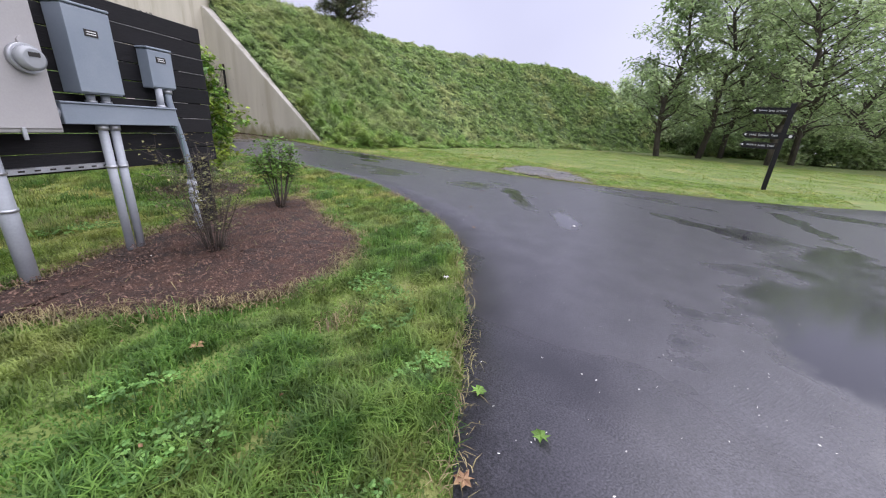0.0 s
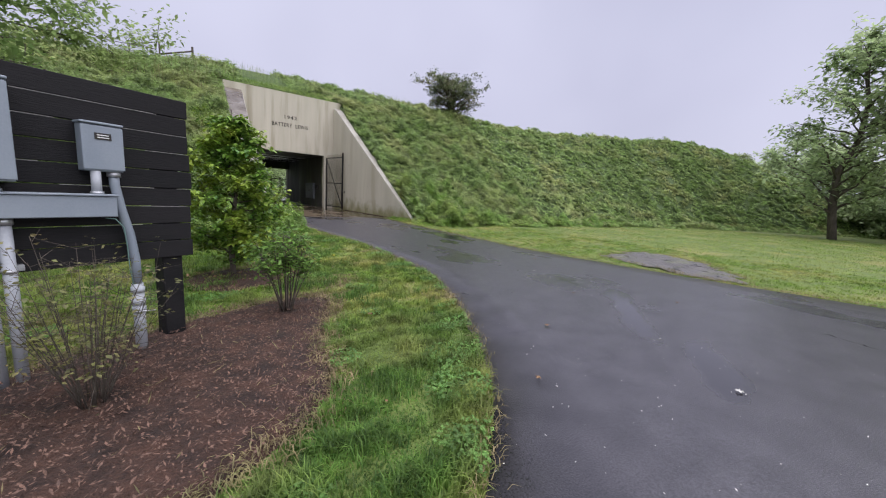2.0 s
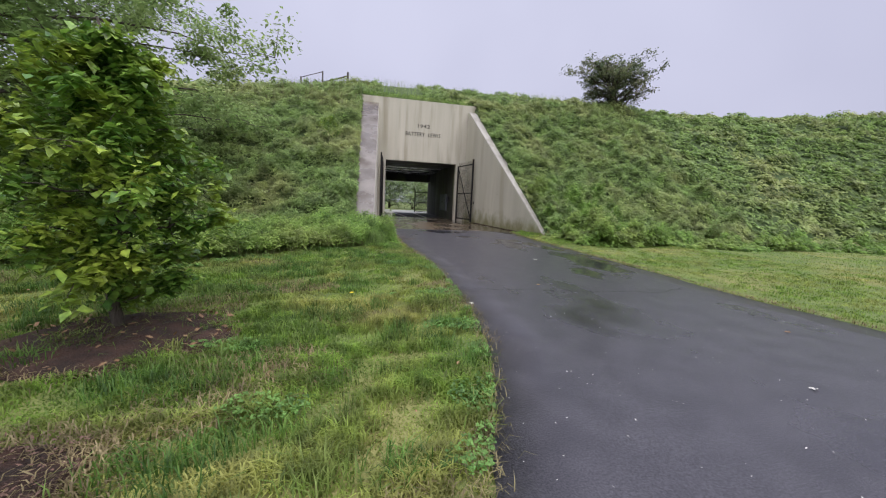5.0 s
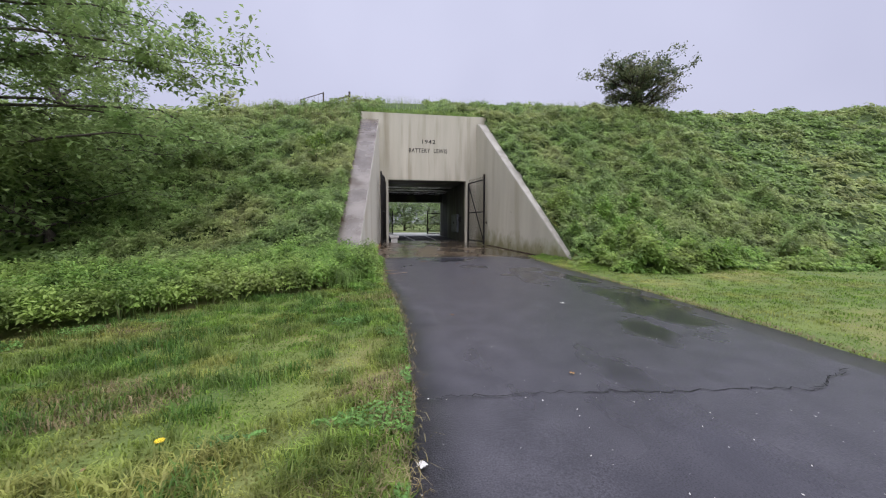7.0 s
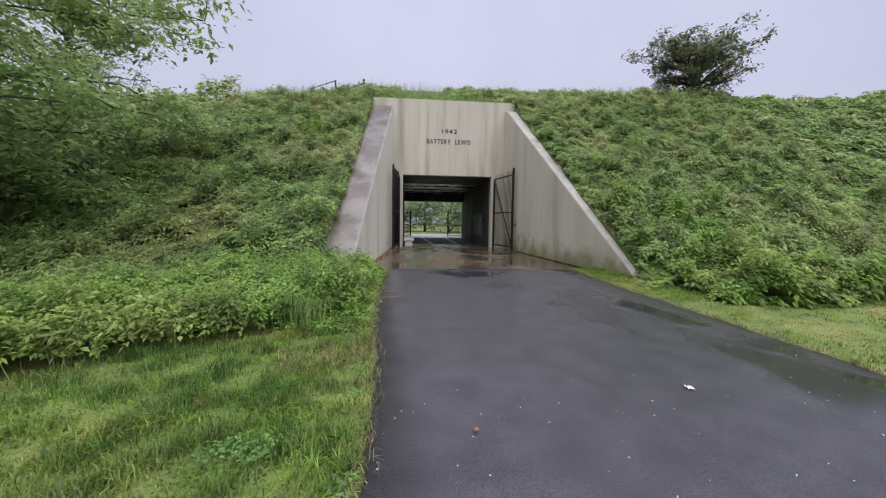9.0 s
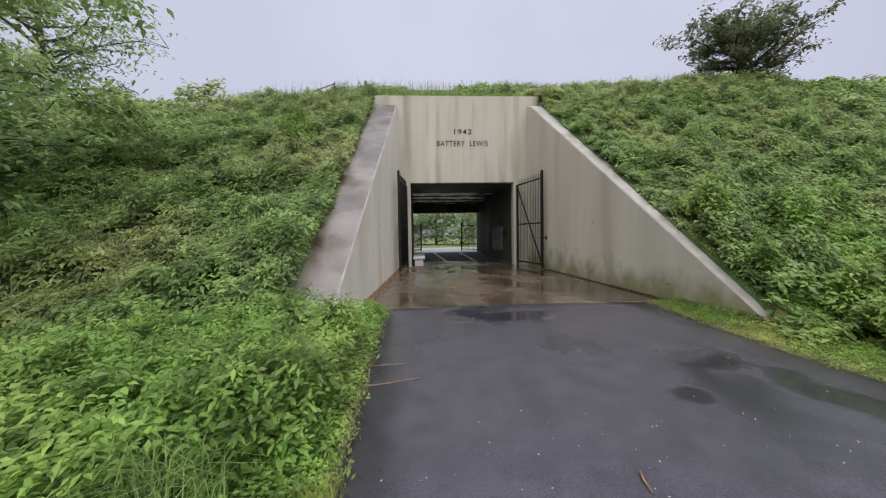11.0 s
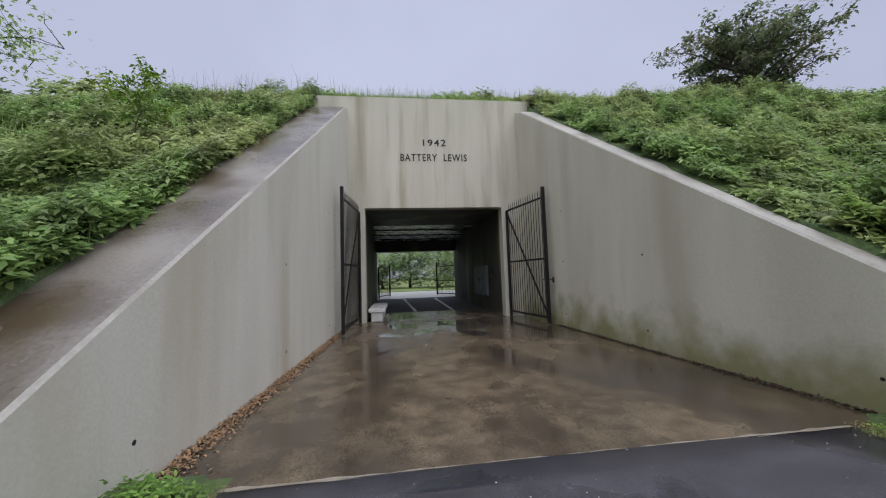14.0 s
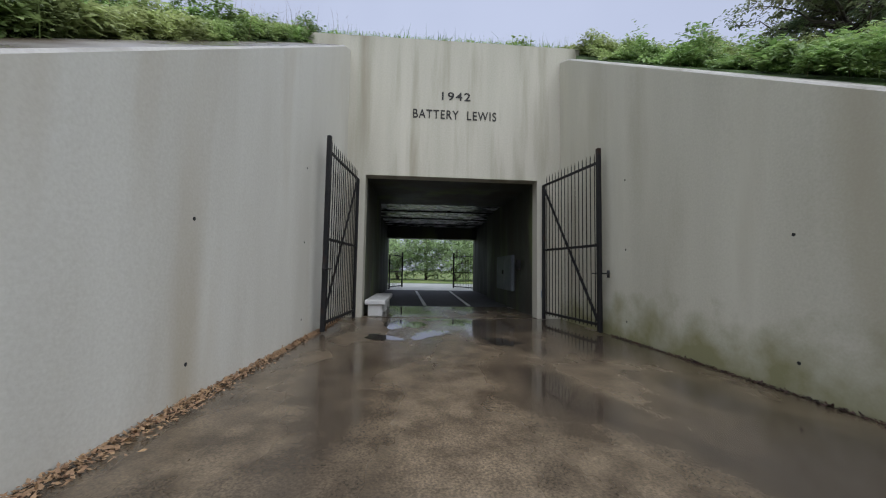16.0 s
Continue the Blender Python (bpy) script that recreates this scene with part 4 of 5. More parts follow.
def leaf_mesh(name, c, length, width, material, up=0.5, droop=0.2, ang=None, tilt=0.0):
    """One folded leaf at every place c: four corners, two faces."""
    n = len(c)
    a = rng.uniform(0, 2 * math.pi, n) if ang is None else ang
    el = rng.normal(up, 0.35, n)
    d = np.stack([np.cos(a) * np.cos(el), np.sin(a) * np.cos(el), np.sin(el)], -1)
    s = np.stack([-np.sin(a), np.cos(a), rng.normal(0, 0.35, n)], -1)
    d[:, 2] += tilt * d[:, 1]
    s[:, 2] += tilt * s[:, 1]
    d /= np.linalg.norm(d, axis=1)[:, None]
    s /= np.linalg.norm(s, axis=1)[:, None]
    L, W = np.broadcast_to(length, n)[:, None], np.broadcast_to(width, n)[:, None]
    mid = c + d * L * 0.45
    v = np.empty((n, 4, 3), np.float32)
    v[:, 0] = c
    v[:, 1] = mid + s * W * 0.5
    v[:, 2] = c + d * L - np.array([0, 0, 1]) * L * droop
    v[:, 3] = mid - s * W * 0.5
    i = np.arange(n)[:, None] * 4
    f = np.concatenate([i + [0, 1, 2], i + [0, 2, 3]])
    return mesh_np(name, v.reshape(-1, 3), f, material)


def blade_mesh(name, c, length, width, material, lean=0.5):
    """One bent grass blade at every place: base, middle and tip."""
    n = len(c)
    a = rng.uniform(0, 2 * math.pi, n)
    d = np.stack([np.cos(a), np.sin(a), np.zeros(n)], -1)
    s = np.stack([-np.sin(a), np.cos(a), np.zeros(n)], -1)
    L, W = np.broadcast_to(length, n)[:, None], np.broadcast_to(width, n)[:, None]
    b = np.abs(rng.normal(lean, 0.3, n))[:, None]
    z = np.array([0, 0, 1.0])
    mid = c + z * L * 0.55 + d * L * b * 0.2
    tip = c + z * L * np.clip(1.0 - 0.35 * b, 0.3, 1) + d * L * b * 0.75
    v = np.empty((n, 5, 3), np.float32)
    v[:, 0], v[:, 1], v[:, 2], v[:, 3], v[:, 4] = c - s * W * 0.5, c + s * W * 0.5, mid + s * W * 0.4, mid - s * W * 0.4, tip
    i = np.arange(n)[:, None] * 5
    f = np.concatenate([i + [0, 1, 2], i + [0, 2, 3], i + [3, 2, 4]])
    return mesh_np(name, v.reshape(-1, 3), f, material)


def scatter(n, x0, x1, y0, y1):
    return rng.uniform(x0, x1, n), rng.uniform(y0, y1, n)


def weeds_front(x):
    """The line along which mown lawn meets the weeds."""
    return np.where(x < 0, -14.6 - 0.9 * np.clip(-x - 3.6, 0, 4.0) - 0.15 * np.clip(-x - 7.6, 0, 30) + 0.2 * np.sin(x * 1.9), -13.9 - 0.012 * np.clip(x - 15, 0, 45) ** 2 + 0.3 * np.sin(x * 0.9))


def on_bank(x, y):
    return (y > weeds_front(x)) & ~((x > -4.4) & (x < 3.5) & (y > -11.7) & (y < 0.7)) & ~((x > -2.95) & (x < 2.9) & (y < -9)) & ~((x < 0) & (x > -3.1)) & ~((x > 0) & (x < 3.6) & (y < -12.6))


def on_lawn(x, y):
    ok = ~inside(x, y, road_poly) & ~inside(x, y, mulch_poly) & ~inside(x, y, patch_poly) & (y < weeds_front(x) + 0.2)
    return ok


def keep(x, y, mask):
    return x[mask], y[mask]


def add_stuff(name, me, label, category):
    return tagged(part(name, me), label, category, kind="stuff")


def lawn(n, x0, x1, y0, y1, lmin, lmax, w, blade="grass", rough=1.0):
    x, y = scatter(n, x0, x1, y0, y1)
    x, y = keep(x, y, on_lawn(x, y))
    bare = wobble(x, y, 0.55, 3.0)
    x, y = keep(x, y, bare < rng.uniform(0.65, 1.6, len(x)))
    tuft = np.clip(0.72 + rough * (0.95 * wobble(x, y, 0.17, 1.0) + 0.6 * wobble(x, y, 0.8, 5.0)), 0.3, 2.6)
    c = np.stack([x, y, land(x, y) - 0.005], -1)
    add_stuff("lawn_grass", blade_mesh("lawn_grass", c, rng.uniform(lmin, lmax, len(x)) * tuft, w, M[blade], 0.95), "short uneven green lawn grass with yellow patches", "grass")


lawn(200000, -9.6, -2.9, -29.6, -24.4, 0.05, 0.115, 0.009, "long_grass")
lawn(110000, -9.6, -2.3, -24.4, -21.0, 0.045, 0.1, 0.0095)
lawn(120000, -9.6, -2.3, -21.0, -13.6, 0.045, 0.1, 0.011)
lawn(110000, 2.2, 9.0, -33.0, -12.5, 0.04, 0.08, 0.012, rough=0.5)
lawn(90000, 9.0, 34.0, -40.0, -12.5, 0.04, 0.08, 0.02, rough=0.3)
lawn(70000, -14.0, -9.6, -31.0, -15.0, 0.05, 0.1, 0.012)
lawn(30000, -24.0, -14.0, -31.0, -15.0, 0.05, 0.1, 0.018)

# clover
x, y = scatter(150000, -9.5, -2.4, -29.5, -14.5)
x, y = keep(x, y, on_lawn(x, y))
verge = even(road_left, 160)
off = np.min(np.hypot(x[:, None] - verge[:, 0], y[:, None] - verge[:, 1]), 1)
x, y = keep(x, y, wobble(x, y, 0.3, 8.0) + 0.6 * wobble(x, y, 1.1, 2.0) + 0.95 * np.exp(-off / 0.5) > 0.95)
c = np.repeat(np.stack([x, y, land(x, y) + rng.uniform(0.04, 0.085, len(x))], -1), 3, 0)
turn = np.repeat(rng.uniform(0, 6.28, len(x)), 3) + np.tile([0, 2.09, 4.19], len(x))
add_stuff("clover", leaf_mesh("clover", c, rng.uniform(0.014, 0.024, len(c)), rng.uniform(0.016, 0.024, len(c)), M["clover_leaf"], 0.12, 0.05, turn), "patches of round-leaved green clover in the lawn", "clover")

# dry patches in the mown grass
x, y = scatter(120000, -9.5, -2.4, -29.5, -14.5)
x, y = keep(x, y, on_lawn(x, y) & (wobble(x, y, 0.6, 4.0) + 0.5 * wobble(x, y, 1.7, 7.0) > 0.42 + 0.35 * (y < -24.5)))
c = np.stack([x, y, land(x, y) + 0.005], -1)
add_stuff("dry_grass", blade_mesh("dry_grass", c, rng.uniform(0.04, 0.1, len(x)), 0.008, M["straw"], 1.3), "small dry yellow patches in the mown lawn", "grass")

# taller dark tufts standing out of the mown grass
x, y = scatter(620, -9.4, -2.5, -29.4, -15.0)
x, y = keep(x, y, on_lawn(x, y))
x, y = np.repeat(x, 110) + rng.normal(0, 0.09, len(x) * 110), np.repeat(y, 110) + rng.normal(0, 0.09, len(y) * 110)
x, y = keep(x, y, on_lawn(x, y))
c = np.stack([x, y, land(x, y) - 0.005], -1)
add_stuff("grass_tufts", blade_mesh("grass_tufts", c, rng.uniform(0.08, 0.19, len(x)), 0.008, M["long_grass"], 0.8), "taller dark green tufts in the mown lawn", "grass")

# straw fringe along the asphalt edge
e = even(road_left, 2600)
e = np.repeat(e, 2, 0) + rng.normal(0, 0.045, (5200, 2))
c = np.stack([e[:, 0], e[:, 1], rise(e[:, 1]) + 0.01], -1)
add_stuff("edge_straw", blade_mesh("edge_straw", c, rng.uniform(0.03, 0.1, len(c)), 0.006, M["straw"], 1.6), "dry straw and clippings along the asphalt edge", "straw")


def weeds(name, n, x0, x1, y0, y1, size, tall, material, label, cut=None, even_top=False, tilt=0.55):
    x, y = scatter(n, x0, x1, y0, y1)
    m = on_bank(x, y)
    if cut is not None:
        m &= cut(x, y)
    x, y = keep(x, y, m)
    per = 11
    big = min(size / 0.13, 1.7)
    mound = np.clip(wobble(x, y, 0.42 * big, 2.0), -0.2, 1) + 0.7 * np.clip(wobble(x, y, 1.05 * big, 6.0), -0.2, 1)
    body = tall * (0.42 + 1.15 * mound) * rng.uniform(0.75, 1.2, len(x))
    body = np.maximum(body, 0.12 * tall)
    if even_top:
        body = tall * (0.75 + 0.3 * mound) * rng.uniform(0.75, 1.15, len(x)) * smooth01(-0.3, 0.7, y - weeds_front(x) + 0.3)
    n = len(x)
    f = rng.uniform(0.15, 1.0, (n, per)) ** 0.5
    a = rng.uniform(0, 2 * math.pi, (n, 1)) + np.arange(per) * 2.4 + rng.normal(0, 0.3, (n, per))
    out = size * 0.45 * rng.uniform(0.3, 1.2, (n, per)) * (1.25 - f)
    c = np.stack([x[:, None] + np.cos(a) * out, y[:, None] + np.sin(a) * out, land(x, y)[:, None] + body[:, None] * f], -1).reshape(-1, 3)
    L = (size * rng.uniform(0.7, 1.3, (n, per)) * (1.25 - 0.35 * f) * rng.uniform(0.75, 1.3, (n, 1))).ravel()
    return add_stuff(name, leaf_mesh(name, c, L, L * rng.uniform(0.34, 0.58, len(L)), material, (0.5 - 0.45 * f).ravel(), 0.25, a.ravel(), tilt), label, "weeds")


def belt(x, y):
    """The lush belt of nettles at the foot of the bank."""
    return y < weeds_front(x) + np.where(x < 0, 3.6, 1.8)


weeds("bank_weeds", 25000, -12, -4.3, -19, 0.8, 0.105, 0.4, M["weed"], "dense green mugwort covering the earth bank", lambda x, y: ~belt(x, y))
weeds("bank_weeds", 26000, 3.3, 15, -15, 1.2, 0.115, 0.48, M["weed"], "dense green brambles covering the earth bank", lambda x, y: ~belt(x, y))
weeds("foot_weeds", 40000, -13, -2.9, -21, -10.5, 0.072, 0.74, M["weed_bright"], "lush bright nettles at the foot of the bank", belt, True, 0.3)
weeds("foot_weeds", 9000, 3.0, 22, -15.5, -10.5, 0.13, 0.38, M["weed_bright"], "lush bright ground ivy at the foot of the bank", belt)
weeds("foot_weeds", 9000, 3.35, 7.5, -14.6, -9.0, 0.1, 0.6, M["weed_bright"], "tall leafy weeds crowding the end of the wing wall", lambda x, y: (x > 3.65) | (y < -12.1), False, 0.35)
x, y = scatter(5200, -4.0, -2.6, -15.2, -9.7)
x, y = keep(x, y, ~inside(x, y, road_poly) & (x > -3.7 - 0.3 * np.sin(y * 2.0)))
x, y = np.repeat(x, 5) + rng.normal(0, 0.05, 5 * len(x)), np.repeat(y, 5) + rng.normal(0, 0.05, 5 * len(y))
c = np.stack([x, y, np.maximum(land(x, y), rise(y) - 0.02) + rng.uniform(0.01, 0.13, len(x)) * np.clip((-2.75 - x) * 2.2, 0.15, 1)], -1)
add_stuff("ground_cover", leaf_mesh("ground_cover", c, rng.uniform(0.03, 0.075, len(c)), rng.uniform(0.02, 0.04, len(c)), M["weed_bright"], 0.35, 0.2), "low bright green ground cover along the path edge", "weeds")
x, y = scatter(3200, 2.55, 3.6, -13.6, -9.7)
x, y = keep(x, y, ~inside(x, y, road_poly))
x, y = np.repeat(x, 4) + rng.normal(0, 0.05, 4 * len(x)), np.repeat(y, 4) + rng.normal(0, 0.05, 4 * len(y))
c = np.stack([x, y, np.maximum(land(x, y), rise(y) - 0.02) + rng.uniform(0.01, 0.07, len(x))], -1)
add_stuff("ground_cover", leaf_mesh("ground_cover", c, rng.uniform(0.02, 0.05, len(c)), rng.uniform(0.015, 0.03, len(c)), M["grass"], 0.35, 0.2), "low green ground cover beside the wing wall", "weeds")
def verge_weeds(n, y0, y1):
    """Weeds leaning over the outer edge of the broad wall top."""
    x, y = rng.uniform(-5.1, -4.42, n), rng.uniform(y0, y1, n)
    a = rng.uniform(0, 2 * math.pi, n)
    c = np.stack([x, y, land(x - 0.1, y) + rng.uniform(0.02, 0.36, n)], -1)
    L = rng.uniform(0.06, 0.13, n)
    return add_stuff("verge_weeds", leaf_mesh("verge_weeds", c, L, L * 0.48, M["weed"], 0.15, 0.25, a, 0.5), "green weeds leaning over the edge of the wall top", "weeds")


verge_weeds(16000, -12.2, 0.3)
weeds("crest_weeds", 6000, -14, 16, 0.6, 8.5, 0.17, 0.32, M["weed"], "green weeds along the crest of the bank")
weeds("far_bank_weeds", 28000, 15, 64, -32, 9, 0.25, 0.4, M["weed"], "green scrub covering the long earth bank")
weeds("far_bank_weeds", 8000, -45, -12, -24, 9, 0.34, 0.7, M["weed"], "green scrub covering the long earth bank")
x, y = scatter(5000, -14, 18, -0.2, 4.5)
x, y = keep(x, y, on_bank(x, y) | (y > 0.7))
c = np.stack([x, y, land(x, y)], -1)
add_stuff("tall_grass", blade_mesh("tall_grass", c, rng.uniform(0.3, 0.85, len(c)), 0.012, M["weed"], 0.35), "tall grass stems standing on the crest", "grass")
x, y = scatter(2600, -4.4, 3.4, 0.25, 1.6)
c = np.stack([x, y, np.maximum(land(x, y), 8.26)], -1)
add_stuff("tall_grass", blade_mesh("tall_grass", c, rng.uniform(0.1, 0.34, len(c)), 0.014, M["weed_bright"], 0.5), "fringe of grass over the portal edge", "grass")
x, y = scatter(900, -4.0, 3.2, -0.05, 0.4)
c = np.stack([x, y, np.full(len(x), 8.26)], -1)
add_stuff("tall_grass", blade_mesh("tall_grass", c, rng.uniform(0.08, 0.2, len(c)), 0.014, M["weed_bright"], 0.9), "fringe of grass over the portal edge", "grass")

# grass and pale stems growing through the weeds of the bank
for n, x0, x1, y0, y1, tall, kind in ((9000, -12, -4.3, -19, 0.8, 0.62, "weed"), (2600, -12, -3.2, -19, 0.8, 0.7, "straw"), (4000, 3.5, 15, -15, 1.2, 0.55, "weed"), (700, 3.5, 15, -15, 1.2, 0.6, "straw")):
    x, y = scatter(n, x0, x1, y0, y1)
    x, y = keep(x, y, on_bank(x, y) & (wobble(x, y, 0.9, 9.0) > -0.1))
    c = np.stack([x, y, land(x, y)], -1)
    add_stuff("bank_grass", blade_mesh("bank_grass", c, rng.uniform(0.45, 1.0, len(x)) * tall, 0.009, M[kind], 0.6), "long grass and dry stems growing through the bank weeds", "grass")

# ---- trees and shrubs ----


def fan_shrub(name, base, height, radius, stems, n_leaf, size, material, label, low, seed, thick=0.007):
    """Many stems fanning out of one foot, with side twigs and leaves towards their ends."""
    r = np.random.default_rng(seed)
    t = thing(name, pose(*base), label, "shrub")
    tips = []
    for k in range(stems):
        a = k * 2.39996 + r.normal(0, 0.25)
        q = radius * math.sqrt((k + 0.5) / stems) * r.uniform(0.8, 1.15)
        top = np.array([math.cos(a) * q, math.sin(a) * q, height * (1.0 - 0.35 * (q / radius) ** 2) * r.uniform(0.75, 1.05)])
        foot = np.array([math.cos(a) * 0.05, math.sin(a) * 0.05, -0.03])
        bend = (foot + top) / 2 + np.array([math.cos(a), math.sin(a), 0]) * q * r.uniform(-0.25, 0.05)
        bm = bmesh.new()
        curve = [(1 - u) ** 2 * foot + 2 * u * (1 - u) * bend + u * u * top for u in (0, 0.25, 0.5, 0.75, 1)]
        tube(bm, curve, [thick, thick * 0.85, thick * 0.65, thick * 0.45, thick * 0.2], 5)
        for u in np.linspace(low, 0.97, 6):
            p = (1 - u) ** 2 * foot + 2 * u * (1 - u) * bend + u * u * top
            for _ in range(2):
                d = r.normal(0, 1, 3) * np.array([1, 1, 0.5]) + np.array([0, 0, 0.5])
                d = d / np.linalg.norm(d) * height * r.uniform(0.08, 0.2)
                tube(bm, [p, p + d], [thick * 0.4, thick * 0.12], 4, False)
                tips += [p + d, p + d * 0.5]
        part("stem", bm, M["bark"], t)
    tips = np.array(tips)
    pick = r.integers(0, len(tips), n_leaf)
    c = tips[pick] + r.normal(0, 1, (n_leaf, 3)) * size * 0.6
    L = size * r.uniform(0.6, 1.3, n_leaf)
    part("foliage", leaf_mesh("foliage", c, L, L * 0.72, material, 0.1, 0.2), None, t)
    return t


def tree(name, base, height, radius, low, n_limb, n_leaf, size, material, label, category="tree", trunk=0.2, seed=1, spread=1.0, top=0.25, clump=0.5, group="", lean=(0, 0), twig=0.34, broad=0.55):
    """A tapered trunk that forks into limbs and twigs, with loose clusters of leaves about the twigs."""
    r = np.random.default_rng(seed)
    t = thing(name, pose(*base), label, category, group)
    bm = bmesh.new()
    pts = [(0.0, 0.0, -0.3)]
    for k in range(1, 7):
        f = k / 6
        pts.append((lean[0] * f + radius * 0.06 * r.normal(), lean[1] * f + radius * 0.06 * r.normal(), height * 0.92 * f))
    tube(bm, pts, [trunk * (1.15 - 0.95 * k / 6) for k in range(7)], 9)
    tips = []
    P = np.array(pts)
    for i in range(n_limb):
        f = low + (0.93 - low) * ((i + 0.5) / n_limb)
        start = np.array([np.interp(f, np.linspace(0, 1, 7), P[:, k]) for k in range(3)])
        wide = radius * (np.sin(math.pi * min(1, (f - low) / (1 - low) * 0.85 + 0.22)) ** 0.7 * (1 - top) + top) * r.uniform(0.7, 1.08)
        a = i * 2.39996 + r.normal(0, 0.3)
        up = wide * spread * r.uniform(0.25, 0.6)
        end = start + np.array([math.cos(a) * wide, math.sin(a) * wide, up])
        mid = (start + end) / 2 + np.array([0, 0, wide * 0.1]) + r.normal(0, 0.06 * wide, 3)
        rad = trunk * (0.45 - 0.3 * f)
        way = [(1 - u) ** 2 * start + 2 * u * (1 - u) * mid + u * u * end + (r.normal(0, 0.03 * wide, 3) if 0 < u < 1 else 0) for u in (0, 0.2, 0.4, 0.6, 0.8, 1)]
        tube(bm, way, [rad, rad * 0.8, rad * 0.6, rad * 0.42, rad * 0.25, rad * 0.08], 6)
        for q in np.linspace(0.3, 1.0, 5):
            p = (1 - q) ** 2 * start + 2 * q * (1 - q) * mid + q * q * end
            for _ in range(2):
                tw = r.normal(0, 1, 3) * np.array([1, 1, 0.6])
                tw = tw / np.linalg.norm(tw) * wide * r.uniform(0.35, 1.0) * twig
                tube(bm, [p, p + tw * 0.6 + r.normal(0, 0.03 * wide, 3), p + tw], [rad * 0.25, rad * 0.15, rad * 0.06], 4, False)
                tips += [p + tw, p + tw * 0.55]
    part("trunk", bm, M["bark"], t)
    tips = np.array(tips)
    pick = r.integers(0, len(tips), n_leaf)
    weight = r.uniform(0.35, 1.0, len(tips))[pick]
    c = tips[pick] + r.normal(0, 1, (n_leaf, 3)) * clump * weight[:, None] * np.array([1, 1, 0.7])
    L = size * r.uniform(0.6, 1.3, n_leaf)
    part("crown", leaf_mesh("crown", c, L, L * broad, material, 0.0, 0.3), None, t)
    return t


tree("hill_tree", (16.0, 2.4, float(land(16.0, 2.4)) - 0.3), 4.0, 3.3, 0.06, 46, 12000, 0.19, M["tree_dark"], "broad dark bushy tree on the crest of the bank", trunk=0.24, seed=3, spread=1.15, top=0.3, clump=0.24, twig=0.3)
tree("oak_tree", (-15.2, -12.6, float(land(-15.2, -12.6))), 11.5, 9.2, 0.26, 54, 80000, 0.17, M["tree"], "large leafy tree with branches hanging over the bank", trunk=0.2, seed=11, spread=0.3, clump=0.45, twig=0.16)
tree("drooping_tree", (-12.6, -11.0, float(land(-12.6, -11.0)) - 0.2), 3.6, 2.8, 0.1, 22, 9000, 0.2, M["tree"], "low leafy thicket tree on the bank", trunk=0.12, seed=17, spread=0.4, clump=0.34)
tree("sapling", (-5.9, -6.3, float(land(-5.9, -6.3))), 1.75, 0.5, 0.3, 12, 900, 0.075, M["holly"], "slender leafy sapling standing above the weeds", "shrub", 0.012, 18, 0.8, 0.4, 0.07)
tree("leafy_tree", (-22.6, 3.4, float(land(-22.6, 3.4))), 9.4, 5.6, 0.22, 24, 6500, 0.24, M["tree"], "tall half-bare tree with spreading limbs behind the bank", trunk=0.3, seed=14, clump=0.5)
# trees and undergrowth from here on wear the haze-lightened leaf colour
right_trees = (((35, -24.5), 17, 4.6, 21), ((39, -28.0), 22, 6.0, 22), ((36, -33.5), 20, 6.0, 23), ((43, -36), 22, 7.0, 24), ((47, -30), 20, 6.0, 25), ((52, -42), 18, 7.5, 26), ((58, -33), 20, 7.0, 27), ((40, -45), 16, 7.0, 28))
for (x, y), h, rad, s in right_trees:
    tree("lawn_tree", (x, y, float(land(x, y))), h, rad, 0.1, 40, 6400, 0.42, M["tree_haze"], "tall leafy green tree at the edge of the lawn", trunk=0.26, seed=s, clump=0.5, spread=1.3, group="trees at the lawn edge")
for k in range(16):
    tree("undergrowth", (54 + 5 * math.sin(k * 1.3), -66 + k * 3.0, 0.0), 3.6 + math.sin(k * 2.9), 3.4, 0.02, 12, 2600, 0.5, M["tree_haze"], "leafy undergrowth at the far lawn edge", "shrub", 0.08, 90 + k, 0.5, 0.5, 0.7, "undergrowth beyond the lawn")
    tree("far_tree", (75 + 8 * math.sin(k * 2.1), -75 + k * 5.0, 0.0), 13 + 3 * math.sin(k * 1.7), 6.0, 0.08, 14, 3600, 0.7, M["tree_haze"], "distant green tree beyond the lawn", trunk=0.3, seed=40 + k, clump=1.2, group="distant trees")
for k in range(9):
    tree("wood_tree", (-16 + k * 4.0, 40 + 3 * math.sin(k * 2.3), 0.0), 6.6 + 1.2 * math.sin(k * 1.9), 4.2, 0.04, 16, 4200, 0.42, M["tree_haze"], "hazy green tree beyond the tunnel", trunk=0.2, seed=70 + k, clump=0.9, group="trees beyond the tunnel")

tree("tall_shrub", (-6.2, -21.35, 0.03), 2.95, 0.85, 0.1, 32, 12500, 0.083, M["holly"], "tall upright shrub with yellow-green young leaves", "shrub", 0.045, 5, 0.7, 0.16, 0.09, twig=0.4, broad=0.8)
fan_shrub("young_shrub", (-5.88, -23.65, 0.05), 1.15, 0.36, 15, 1700, 0.055, M["clover"], "young many-stemmed green shrub in the mulch", 0.6, 6, 0.01)
fan_shrub("bare_shrub", (-7.43, -25.08, 0.04), 1.2, 0.55, 34, 1000, 0.035, M["bare"], "twiggy half-bare brown shrub in the mulch", 0.35, 8, 0.0045)

